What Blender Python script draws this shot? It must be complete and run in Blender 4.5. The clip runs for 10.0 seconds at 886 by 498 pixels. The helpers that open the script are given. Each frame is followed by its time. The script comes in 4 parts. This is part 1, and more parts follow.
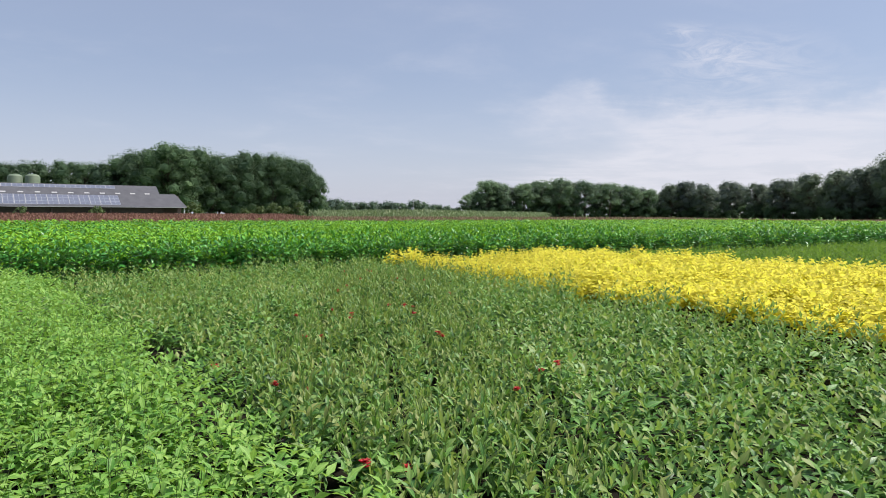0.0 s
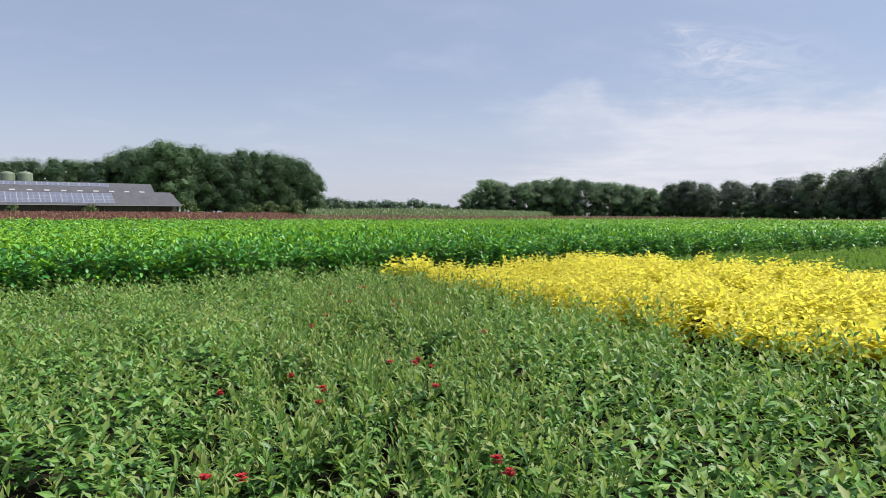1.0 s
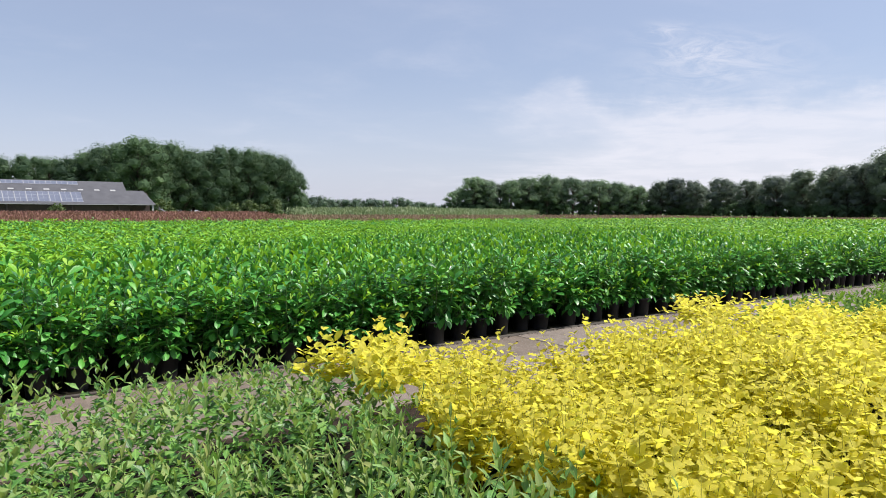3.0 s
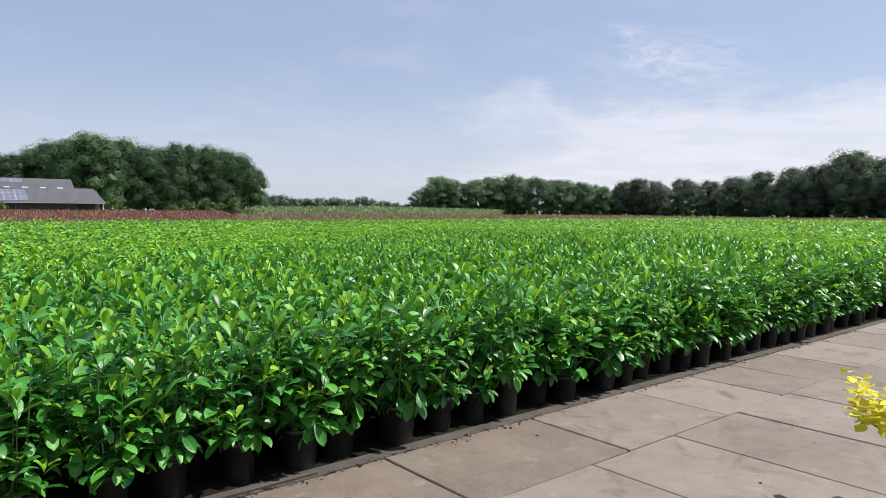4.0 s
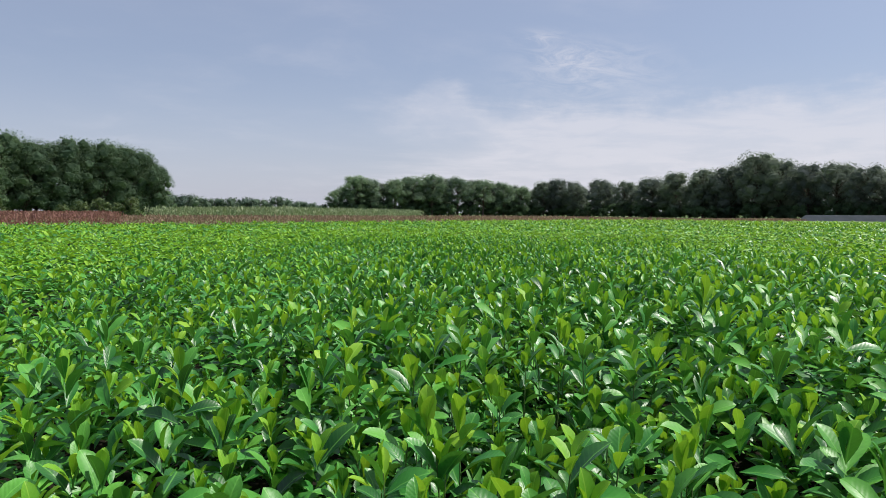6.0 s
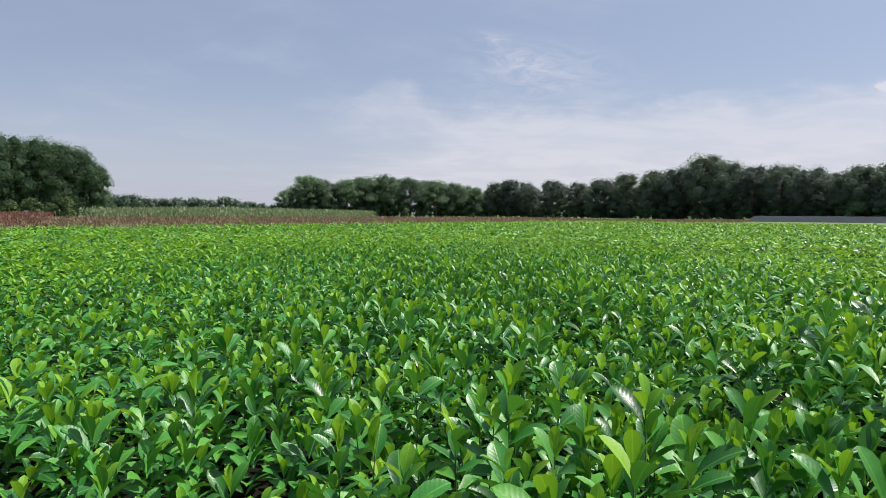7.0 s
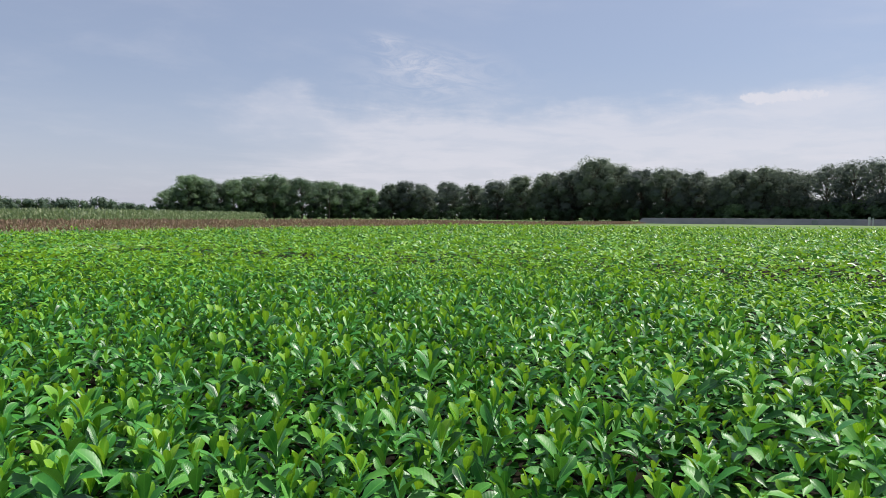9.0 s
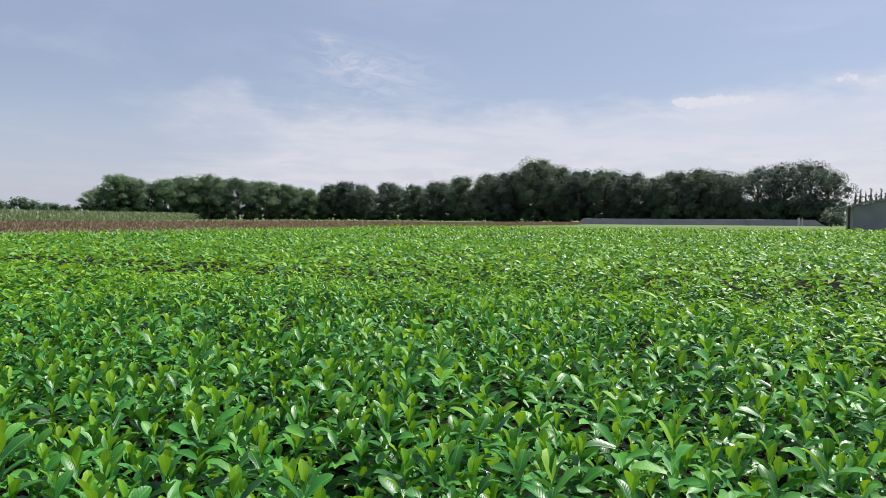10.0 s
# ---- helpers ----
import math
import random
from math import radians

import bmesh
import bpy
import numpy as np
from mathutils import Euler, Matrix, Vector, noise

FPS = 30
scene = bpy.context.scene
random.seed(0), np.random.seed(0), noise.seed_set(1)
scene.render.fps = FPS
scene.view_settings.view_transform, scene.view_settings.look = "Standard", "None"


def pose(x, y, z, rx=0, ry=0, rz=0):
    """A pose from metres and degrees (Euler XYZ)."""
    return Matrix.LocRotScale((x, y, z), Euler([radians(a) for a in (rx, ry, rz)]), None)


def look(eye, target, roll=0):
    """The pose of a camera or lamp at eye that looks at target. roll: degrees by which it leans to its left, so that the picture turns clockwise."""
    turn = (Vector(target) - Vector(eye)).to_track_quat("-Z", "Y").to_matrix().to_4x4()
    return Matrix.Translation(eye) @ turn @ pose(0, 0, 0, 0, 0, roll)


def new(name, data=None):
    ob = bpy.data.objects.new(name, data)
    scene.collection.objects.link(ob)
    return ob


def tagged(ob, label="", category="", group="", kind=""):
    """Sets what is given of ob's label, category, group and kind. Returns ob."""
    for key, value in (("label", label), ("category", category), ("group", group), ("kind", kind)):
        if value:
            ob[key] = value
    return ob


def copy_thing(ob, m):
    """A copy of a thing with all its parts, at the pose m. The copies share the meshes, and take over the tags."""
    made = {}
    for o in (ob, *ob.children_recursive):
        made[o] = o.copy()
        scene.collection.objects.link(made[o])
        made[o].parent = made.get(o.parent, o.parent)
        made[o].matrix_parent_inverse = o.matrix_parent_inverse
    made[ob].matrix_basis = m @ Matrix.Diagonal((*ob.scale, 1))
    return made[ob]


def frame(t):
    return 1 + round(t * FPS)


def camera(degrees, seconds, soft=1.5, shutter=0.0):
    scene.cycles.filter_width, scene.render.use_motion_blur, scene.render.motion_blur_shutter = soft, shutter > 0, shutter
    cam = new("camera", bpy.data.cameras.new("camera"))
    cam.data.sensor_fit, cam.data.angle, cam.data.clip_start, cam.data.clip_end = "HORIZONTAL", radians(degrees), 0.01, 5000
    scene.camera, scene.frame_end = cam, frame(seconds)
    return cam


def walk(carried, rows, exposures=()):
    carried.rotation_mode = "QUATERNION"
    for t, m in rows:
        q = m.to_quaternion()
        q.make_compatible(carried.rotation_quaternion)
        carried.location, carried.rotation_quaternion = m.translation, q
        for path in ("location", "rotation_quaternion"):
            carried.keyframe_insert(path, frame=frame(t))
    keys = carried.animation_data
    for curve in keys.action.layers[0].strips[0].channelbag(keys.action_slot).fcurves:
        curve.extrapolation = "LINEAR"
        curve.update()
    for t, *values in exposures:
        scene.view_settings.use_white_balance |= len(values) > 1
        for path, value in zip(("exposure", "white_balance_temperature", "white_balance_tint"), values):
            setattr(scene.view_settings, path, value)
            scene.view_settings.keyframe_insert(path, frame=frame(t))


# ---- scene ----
# ------------------------------------------------------------------ camera
cam = camera(65.3, 10.0, soft=0.88)
# seconds, place in metres, yaw to the left, pitch, roll
PATH = [
    (0.0, 0.000, 0.002, 1.732, 0.01, -2.88, 0.22),
    (0.5, -0.158, 1.602, 1.712, 0.03, -2.92, 0.26),
    (1.0, -0.276, 3.301, 1.699, -0.09, -2.96, 0.31),
    (1.5, -0.412, 4.984, 1.697, -0.06, -3.01, 0.28),
    (2.0, -0.486, 6.766, 1.715, -0.02, -3.03, 0.20),
    (2.5, -0.456, 8.642, 1.747, -0.65, -3.06, 0.22),
    (2.7, -0.443, 9.422, 1.760, -0.78, -3.07, 0.20),
    (3.8, -0.346, 13.615, 1.814, -3.79, -3.12, 0.33),
    (4.0, -0.361, 14.462, 1.816, -4.29, -3.12, 0.33),
    (4.5, -0.293, 16.453, 1.838, -5.83, -3.12, 0.33),
    (5.0, -0.112, 18.286, 1.830, -7.58, -3.11, 0.33),
    (5.5, 0.116, 20.062, 1.800, -9.27, -3.07, 0.31),
    (5.7, 0.262, 20.776, 1.805, -9.90, -3.05, 0.30),
    (6.8, 1.002, 25.018, 1.907, -14.14, -3.00, 0.35),
    (7.0, 1.162, 25.659, 1.907, -14.89, -2.97, 0.34),
    (7.5, 1.636, 27.191, 1.941, -16.89, -2.95, 0.32),
    (8.0, 2.178, 28.744, 1.979, -19.12, -2.92, 0.32),
    (8.5, 2.693, 30.183, 2.010, -21.30, -2.85, 0.37),
    (9.0, 3.250, 31.660, 2.018, -23.56, -2.79, 0.35),
    (9.5, 3.828, 33.114, 2.021, -26.01, -2.74, 0.31),
    (10.0, 4.526, 34.611, 2.035, -28.44, -2.70, 0.30),
]


def row_pose(x, y, z, yaw, pitch, roll):
    a, b = radians(yaw), radians(pitch)
    return look((x, y, z), (x - math.sin(a) * math.cos(b), y + math.cos(a) * math.cos(b), z + math.sin(b)), roll)


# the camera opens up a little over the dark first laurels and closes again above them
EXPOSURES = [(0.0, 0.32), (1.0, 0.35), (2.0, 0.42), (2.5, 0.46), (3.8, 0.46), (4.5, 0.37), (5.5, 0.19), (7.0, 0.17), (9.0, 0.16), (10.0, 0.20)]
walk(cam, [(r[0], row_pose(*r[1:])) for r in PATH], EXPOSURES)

# ------------------------------------------------------------------ light
SUN_AZ, SUN_EL = 86.0, 57.0          # clockwise from +y, above the horizon
sun_dir = Vector((math.sin(radians(SUN_AZ)) * math.cos(radians(SUN_EL)), math.cos(radians(SUN_AZ)) * math.cos(radians(SUN_EL)), math.sin(radians(SUN_EL))))
sun = new("sun", bpy.data.lights.new("sun", "SUN"))
sun.data.energy, sun.data.angle, sun.data.color = 4.9, radians(0.6), (1.0, 0.95, 0.88)
sun.matrix_world = look((60, 60, 80), Vector((60, 60, 80)) - sun_dir)


class Nodes:
    """Small helper to write node trees."""

    def __init__(self, tree):
        self.tree = tree
        tree.nodes.clear()

    def add(self, kind):
        return self.tree.nodes.new(kind)

    def put(self, socket, value):
        if isinstance(value, bpy.types.NodeSocket):
            self.tree.links.new(value, socket)
        else:
            socket.default_value = value

    def math(self, op, a, b=0.0, clamp=False):
        n = self.add("ShaderNodeMath")
        n.operation, n.use_clamp = op, clamp
        self.put(n.inputs[0], a)
        self.put(n.inputs[1], b)
        return n.outputs[0]

    def smooth(self, value, low, high):
        n = self.add("ShaderNodeMapRange")
        n.interpolation_type = "SMOOTHSTEP"
        self.put(n.inputs[0], value)
        n.inputs[1].default_value, n.inputs[2].default_value = low, high
        return n.outputs[0]

    def mix(self, fac, a, b, blend="MIX"):
        n = self.add("ShaderNodeMix")
        n.data_type, n.blend_type = "RGBA", blend
        self.put(n.inputs[0], fac)
        self.put(n.inputs[6], a)
        self.put(n.inputs[7], b)
        return n.outputs[2]

    def noise(self, vector, scale, detail=4.0, rough=0.55, distort=0.0):
        n = self.add("ShaderNodeTexNoise")
        if vector is not None:
            self.put(n.inputs["Vector"], vector)
        n.inputs["Scale"].default_value, n.inputs["Detail"].default_value = scale, detail
        n.inputs["Roughness"].default_value, n.inputs["Distortion"].default_value = rough, distort
        return n.outputs["Fac"]

    def ramp(self, fac, *stops):
        n = self.add("ShaderNodeValToRGB")
        self.put(n.inputs[0], fac)
        e = n.color_ramp.elements
        while len(e) < len(stops):
            e.new(0.5)
        for k, (at, col) in zip(e, stops):
            k.position, k.color = at, (*col, 1.0)
        return n.outputs[0]


def build_world():
    world = bpy.data.worlds.new("sky")
    world.use_nodes = True
    scene.world = world
    n = Nodes(world.node_tree)
    sky = n.add("ShaderNodeTexSky")
    sky.sky_type, sky.sun_disc = "NISHITA", False
    sky.sun_elevation, sky.sun_rotation = radians(SUN_EL), radians(SUN_AZ)
    sky.air_density, sky.dust_density, sky.ozone_density = 0.9, 1.6, 4.0
    co = n.add("ShaderNodeTexCoord").outputs["Generated"]
    sep = n.add("ShaderNodeSeparateXYZ")
    n.put(sep.inputs[0], co)
    x, y, z = sep.outputs
    up = n.math("MAXIMUM", z, 0.0)
    den = n.math("ADD", up, 0.10)
    flat = n.add("ShaderNodeCombineXYZ")
    n.put(flat.inputs[0], n.math("DIVIDE", x, den))
    n.put(flat.inputs[1], n.math("DIVIDE", y, den))
    # bearing from +y, clockwise, in radians
    az = n.math("ARCTAN2", x, y)
    # a bank of thin cloud with a ragged upper edge, and fainter veils elsewhere
    soft = n.noise(flat.outputs[0], 0.42, 7.0, 0.6, 0.5)
    fine = n.noise(flat.outputs[0], 1.5, 9.0, 0.62, 0.3)
    def hill(value, at, wide):
        return n.math("POWER", 2.718, n.math("MULTIPLY", n.math("POWER", n.math("DIVIDE", n.math("SUBTRACT", value, at), wide), 2.0), -1.0))

    # height of the bank's upper edge, which changes with the bearing
    top = n.math("ADD", 0.150, n.math("MULTIPLY", hill(az, 0.185, 0.045), 0.040))
    for at, wide, rise in ((0.885, 0.09, 0.020), (1.10, 0.11, 0.026)):
        top = n.math("ADD", top, n.math("MULTIPLY", hill(az, at, wide), rise))
    grain = n.noise(co, 19.0, 8.0, 0.68)
    rough_top = n.math("ADD", top, n.math("ADD", n.math("MULTIPLY", n.math("SUBTRACT", fine, 0.5), 0.07), n.math("MULTIPLY", n.math("SUBTRACT", grain, 0.5), 0.035)))
    low = n.smooth(n.math("SUBTRACT", rough_top, up), -0.014, 0.026)
    side = n.smooth(n.math("ADD", az, n.math("MULTIPLY", n.math("SUBTRACT", soft, 0.5), 0.7)), 0.05, 0.27)
    bank = n.math("MULTIPLY", n.math("MULTIPLY", side, low), n.math("ADD", 0.66, n.math("MULTIPLY", n.smooth(fine, 0.36, 0.62), 0.40)), True)
    # torn streaks of thin cloud that trail down into the bank
    drawn = n.add("ShaderNodeCombineXYZ")
    n.put(drawn.inputs[0], n.math("ADD", az, n.math("MULTIPLY", up, 0.8)))
    n.put(drawn.inputs[1], n.math("MULTIPLY", up, 3.2))
    thread = n.noise(drawn.outputs[0], 15.0, 9.0, 0.66, 0.9)
    wisp = None
    for at, wide, up_at, tall, share in ((0.325, 0.034, 0.239, 0.010, 0.46), (0.380, 0.060, 0.214, 0.015, 0.44), (0.400, 0.100, 0.188, 0.030, 0.36)):
        shape = n.math("MULTIPLY", hill(az, at, wide), hill(up, up_at, tall))
        streak = n.math("MULTIPLY", n.math("MULTIPLY", shape, n.smooth(thread, 0.34, 0.66)), share)
        wisp = streak if wisp is None else n.math("ADD", wisp, streak)
    puffs, lump = None, grain
    for at, wide, up_at, tall in ((0.875, 0.085, 0.153, 0.009), (1.060, 0.080, 0.168, 0.009), (1.30, 0.15, 0.20, 0.02)):
        pa = n.math("POWER", n.math("DIVIDE", n.math("SUBTRACT", az, at), wide), 2.0)
        pz = n.math("POWER", n.math("DIVIDE", n.math("SUBTRACT", up, up_at), tall), 2.0)
        puff = n.smooth(n.math("SUBTRACT", n.math("ADD", 0.70, n.math("MULTIPLY", n.math("SUBTRACT", lump, 0.5), 7.5)), n.math("ADD", pa, pz)), 0.0, 0.9)
        puffs = puff if puffs is None else n.math("MAXIMUM", puffs, puff)
    veil = n.math("MULTIPLY", n.smooth(soft, 0.44, 0.70), n.math("MULTIPLY", n.smooth(fine, 0.40, 0.68), 0.26))
    cloud = n.math("ADD", n.math("ADD", n.math("MULTIPLY", bank, 0.62), wisp), veil, True)
    cloud = n.math("MAXIMUM", cloud, n.math("MULTIPLY", puffs, n.math("ADD", 0.40, n.math("MULTIPLY", grain, 0.7))))
    haze = n.math("SUBTRACT", 1.0, n.smooth(up, -0.04, 0.22))
    body = n.mix(0.42, sky.outputs[0], (4.8, 5.2, 6.6, 1))
    body = n.mix(n.math("MULTIPLY", haze, 0.62), body, (5.9, 6.0, 7.0, 1))
    body = n.mix(cloud, body, (7.1, 7.0, 7.6, 1))
    back = n.add("ShaderNodeBackground")
    n.put(back.inputs[0], body)
    back.inputs[1].default_value = 0.096
    n.put(n.add("ShaderNodeOutputWorld").inputs[0], back.outputs[0])


build_world()

# ------------------------------------------------------------------ materials


def new_material(name):
    m = bpy.data.materials.new(name)
    m.use_nodes = True
    return m, Nodes(m.node_tree)


def leaf_material(name, dark, mid, light, rough, through_colour, through_share=0.3, gloss=0.5, grain=60.0, own_tone=0.0, relief=0.5, veins=0.0):
    """A leaf: colour varies from leaf to leaf, with blotches and a fine relief; some light passes through."""
    m, n = new_material(name)
    rnd = n.add("ShaderNodeNewGeometry").outputs["Random Per Island"]
    pos = n.add("ShaderNodeNewGeometry").outputs["Position"]
    patch = n.smooth(n.noise(pos, 1.7, 3.0), 0.32, 0.68)
    key = n.math("ADD", n.math("MULTIPLY", rnd, 0.74), n.math("MULTIPLY", patch, 0.26))
    col = n.ramp(key, (0.05, dark), (0.5, mid), (0.95, light))
    col = n.mix(n.math("MULTIPLY", n.noise(pos, grain, 2.0), 0.35), col, (*[0.7 * c for c in dark], 1))
    if veins:
        sep = n.add("ShaderNodeSeparateXYZ")
        blade = n.add("ShaderNodeAttribute")
        blade.attribute_name = "blade"
        n.put(sep.inputs[0], blade.outputs["Vector"])
        out = n.math("ABSOLUTE", sep.outputs[1])
        rib = n.math("SUBTRACT", 1.0, n.smooth(out, 0.004, 0.022))
        rows = n.math("SINE", n.math("SUBTRACT", n.math("MULTIPLY", sep.outputs[0], 62.0), n.math("MULTIPLY", out, 60.0)))
        col = n.mix(n.math("MULTIPLY", rib, 0.45), col, (*[min(1.0, 1.15 * c + 0.03) for c in light], 1))
        col = n.mix(n.math("MULTIPLY", n.smooth(rows, 0.35, 1.0), 0.06), col, (*light, 1))
        col = n.mix(n.math("MULTIPLY", n.smooth(sep.outputs[0], 0.35, 1.0), 0.18), col, (*light, 1))
    if own_tone:
        one = n.add("ShaderNodeObjectInfo").outputs["Random"]
        tone = n.math("ADD", 1.0 - own_tone, n.math("MULTIPLY", one, 2 * own_tone))
        grey = n.add("ShaderNodeCombineColor")
        n.put(grey.inputs[0], tone)
        n.put(grey.inputs[1], tone)
        n.put(grey.inputs[2], n.math("ADD", 0.5, n.math("MULTIPLY", tone, 0.5)))
        col = n.mix(1.0, col, grey.outputs[0], "MULTIPLY")
    p = n.add("ShaderNodeBsdfPrincipled")
    n.put(p.inputs["Base Color"], col)
    n.put(p.inputs["Roughness"], n.math("ADD", rough, n.math("MULTIPLY", rnd, 0.12)))
    p.inputs["Specular IOR Level"].default_value = gloss
    k = n.add("ShaderNodeBump")
    k.inputs["Strength"].default_value, k.inputs["Distance"].default_value = relief, 0.12 / grain
    n.put(k.inputs["Height"], n.noise(pos, grain * 0.8, 2.0))
    if veins:
        q = n.add("ShaderNodeBump")
        q.inputs["Strength"].default_value, q.inputs["Distance"].default_value = veins, 0.0006
        n.put(q.inputs["Height"], n.math("SUBTRACT", n.math("MULTIPLY", rows, -0.35), n.math("MULTIPLY", rib, 1.2)))
        n.put(q.inputs["Normal"], k.outputs[0])
        k = q
    n.put(p.inputs["Normal"], k.outputs[0])
    t = n.add("ShaderNodeBsdfTranslucent")
    n.put(t.inputs[0], n.mix(0.55, col, (*through_colour, 1)))
    s = n.add("ShaderNodeMixShader")
    s.inputs[0].default_value = through_share
    n.put(s.inputs[1], p.outputs[0])
    n.put(s.inputs[2], t.outputs[0])
    n.put(n.add("ShaderNodeOutputMaterial").inputs[0], s.outputs[0])
    return m


def plain_material(name, a, b, rough, scale, metal=0.0, bump=0.0, fine=None, spec=0.5, detail=6.0, third=None):
    """A surface with large stains (scale) and fine grain, and a relief from both."""
    m, n = new_material(name)
    pos = n.add("ShaderNodeNewGeometry").outputs["Position"]
    big = n.noise(pos, scale, detail)
    small = n.noise(pos, fine or scale * 14, 3.0, 0.7)
    col = n.ramp(n.math("ADD", n.math("MULTIPLY", big, 0.7), n.math("MULTIPLY", small, 0.3)), (0.30, a), (0.68, b))
    if third:
        col = n.mix(n.smooth(n.noise(pos, scale * 0.35, 5.0), 0.52, 0.66), col, (*third, 1))
    p = n.add("ShaderNodeBsdfPrincipled")
    n.put(p.inputs["Base Color"], col)
    n.put(p.inputs["Roughness"], n.math("ADD", rough - 0.08, n.math("MULTIPLY", small, 0.16)))
    p.inputs["Metallic"].default_value, p.inputs["Specular IOR Level"].default_value = metal, spec
    if bump:
        k = n.add("ShaderNodeBump")
        k.inputs["Strength"].default_value, k.inputs["Distance"].default_value = 0.6, bump
        n.put(k.inputs["Height"], n.math("ADD", small, big))
        n.put(p.inputs["Normal"], k.outputs[0])
    n.put(n.add("ShaderNodeOutputMaterial").inputs[0], p.outputs[0])
    return m


LAUREL_OLD = leaf_material("laurel_leaf", (0.005, 0.050, 0.013), (0.042, 0.230, 0.036), (0.132, 0.395, 0.050), 0.34, (0.25, 0.64, 0.05), 0.12, 0.37, relief=0.4, veins=0.6)
LAUREL_NEW = leaf_material("laurel_young_leaf", (0.076, 0.275, 0.018), (0.162, 0.415, 0.027), (0.325, 0.535, 0.044), 0.42, (0.46, 0.76, 0.03), 0.26, 0.32, relief=0.4, veins=0.5)
WEIGELA_LEAF = leaf_material("weigela_leaf", (0.016, 0.066, 0.017), (0.082, 0.218, 0.042), (0.215, 0.375, 0.080), 0.42, (0.28, 0.54, 0.06), 0.22, 0.42, own_tone=0.18, veins=0.4)
WEIGELA_TIP = leaf_material("weigela_tip_leaf", (0.105, 0.240, 0.046), (0.205, 0.345, 0.086), (0.340, 0.350, 0.120), 0.45, (0.40, 0.56, 0.08), 0.36, 0.45, veins=0.5)
PALE_LEAF = leaf_material("pale_green_leaf", (0.070, 0.215, 0.034), (0.205, 0.410, 0.076), (0.370, 0.560, 0.140), 0.50, (0.46, 0.72, 0.09), 0.38, 0.38, veins=0.5)
MID_LEAF = leaf_material("mid_green_leaf", (0.048, 0.128, 0.018), (0.110, 0.235, 0.030), (0.200, 0.335, 0.048), 0.55, (0.32, 0.52, 0.05), 0.38, 0.3)
GOLD_LEAF = leaf_material("golden_leaf", (0.560, 0.505, 0.056), (0.680, 0.615, 0.088), (0.750, 0.695, 0.145), 0.6, (0.96, 0.90, 0.12), 0.58, 0.25, veins=0.4)
GOLD_OLD = leaf_material("golden_lower_leaf", (0.490, 0.490, 0.050), (0.620, 0.588, 0.070), (0.710, 0.662, 0.105), 0.6, (0.88, 0.86, 0.09), 0.58, 0.25)
RED_LEAF = leaf_material("red_leaf", (0.150, 0.066, 0.060), (0.245, 0.115, 0.098), (0.325, 0.190, 0.145), 0.6, (0.38, 0.19, 0.14), 0.30, 0.2, 6.0)
BROWN_LEAF = leaf_material("brown_red_leaf", (0.160, 0.092, 0.072), (0.255, 0.165, 0.122), (0.350, 0.270, 0.185), 0.6, (0.36, 0.25, 0.16), 0.30, 0.2, 6.0)
MAIZE_LEAF = leaf_material("maize_leaf", (0.140, 0.200, 0.098), (0.225, 0.280, 0.152), (0.330, 0.350, 0.212), 0.6, (0.30, 0.38, 0.17), 0.28, 0.3, 6.0)
OAK_LEAF = leaf_material("oak_leaf", (0.056, 0.102, 0.064), (0.102, 0.166, 0.094), (0.158, 0.224, 0.126), 0.75, (0.20, 0.29, 0.13), 0.48, 0.15, 3.0, 0.25)
# next two: paler and greyer than real foliage, aerial haze put into the colour
HAZY_DARK_LEAF = leaf_material("hazy_alder_leaf", (0.098, 0.128, 0.116), (0.160, 0.196, 0.166), (0.226, 0.262, 0.206), 0.75, (0.26, 0.32, 0.21), 0.56, 0.15, 3.0, 0.28)
HAZY_WOOD_LEAF = leaf_material("hazy_wood_leaf", (0.118, 0.180, 0.130), (0.188, 0.262, 0.180), (0.262, 0.340, 0.222), 0.75, (0.28, 0.38, 0.21), 0.58, 0.15, 3.0, 0.25)
# distant hedgerow: haze is mixed into the leaf colour, so it is paler
HAZY_HEDGE_LEAF = leaf_material("hazy_hedge_leaf", (0.085, 0.130, 0.100), (0.120, 0.175, 0.125), (0.170, 0.220, 0.150), 0.75, (0.18, 0.26, 0.12), 0.30, 0.15, 3.0, 0.2)
BUSH_LEAF = leaf_material("bush_leaf", (0.055, 0.088, 0.034), (0.090, 0.130, 0.050), (0.140, 0.180, 0.072), 0.6, (0.20, 0.28, 0.05), 0.25, 0.3, 3.0)
PETAL = leaf_material("red_petal", (0.24, 0.018, 0.016), (0.48, 0.024, 0.030), (0.62, 0.060, 0.070), 0.55, (0.6, 0.05, 0.05), 0.3, 0.3)
BARK = plain_material("bark", (0.050, 0.040, 0.030), (0.130, 0.105, 0.080), 0.85, 3.0, bump=0.02)
STEM_GREEN = plain_material("green_stem", (0.070, 0.140, 0.030), (0.130, 0.210, 0.050), 0.6, 12.0)
STEM_DARK = plain_material("laurel_stem", (0.050, 0.105, 0.024), (0.100, 0.165, 0.045), 0.6, 12.0)
STEM_GOLD = plain_material("yellow_stem", (0.300, 0.300, 0.040), (0.420, 0.400, 0.060), 0.6, 12.0)
POT = plain_material("black_plastic", (0.010, 0.010, 0.011), (0.022, 0.022, 0.023), 0.42, 9.0)
PEAT = plain_material("peat", (0.016, 0.011, 0.008), (0.045, 0.032, 0.024), 0.95, 14.0, bump=0.01, spec=0.1)
EDGING = plain_material("dirty_board", (0.036, 0.030, 0.026), (0.085, 0.072, 0.062), 0.85, 6.0, bump=0.004)
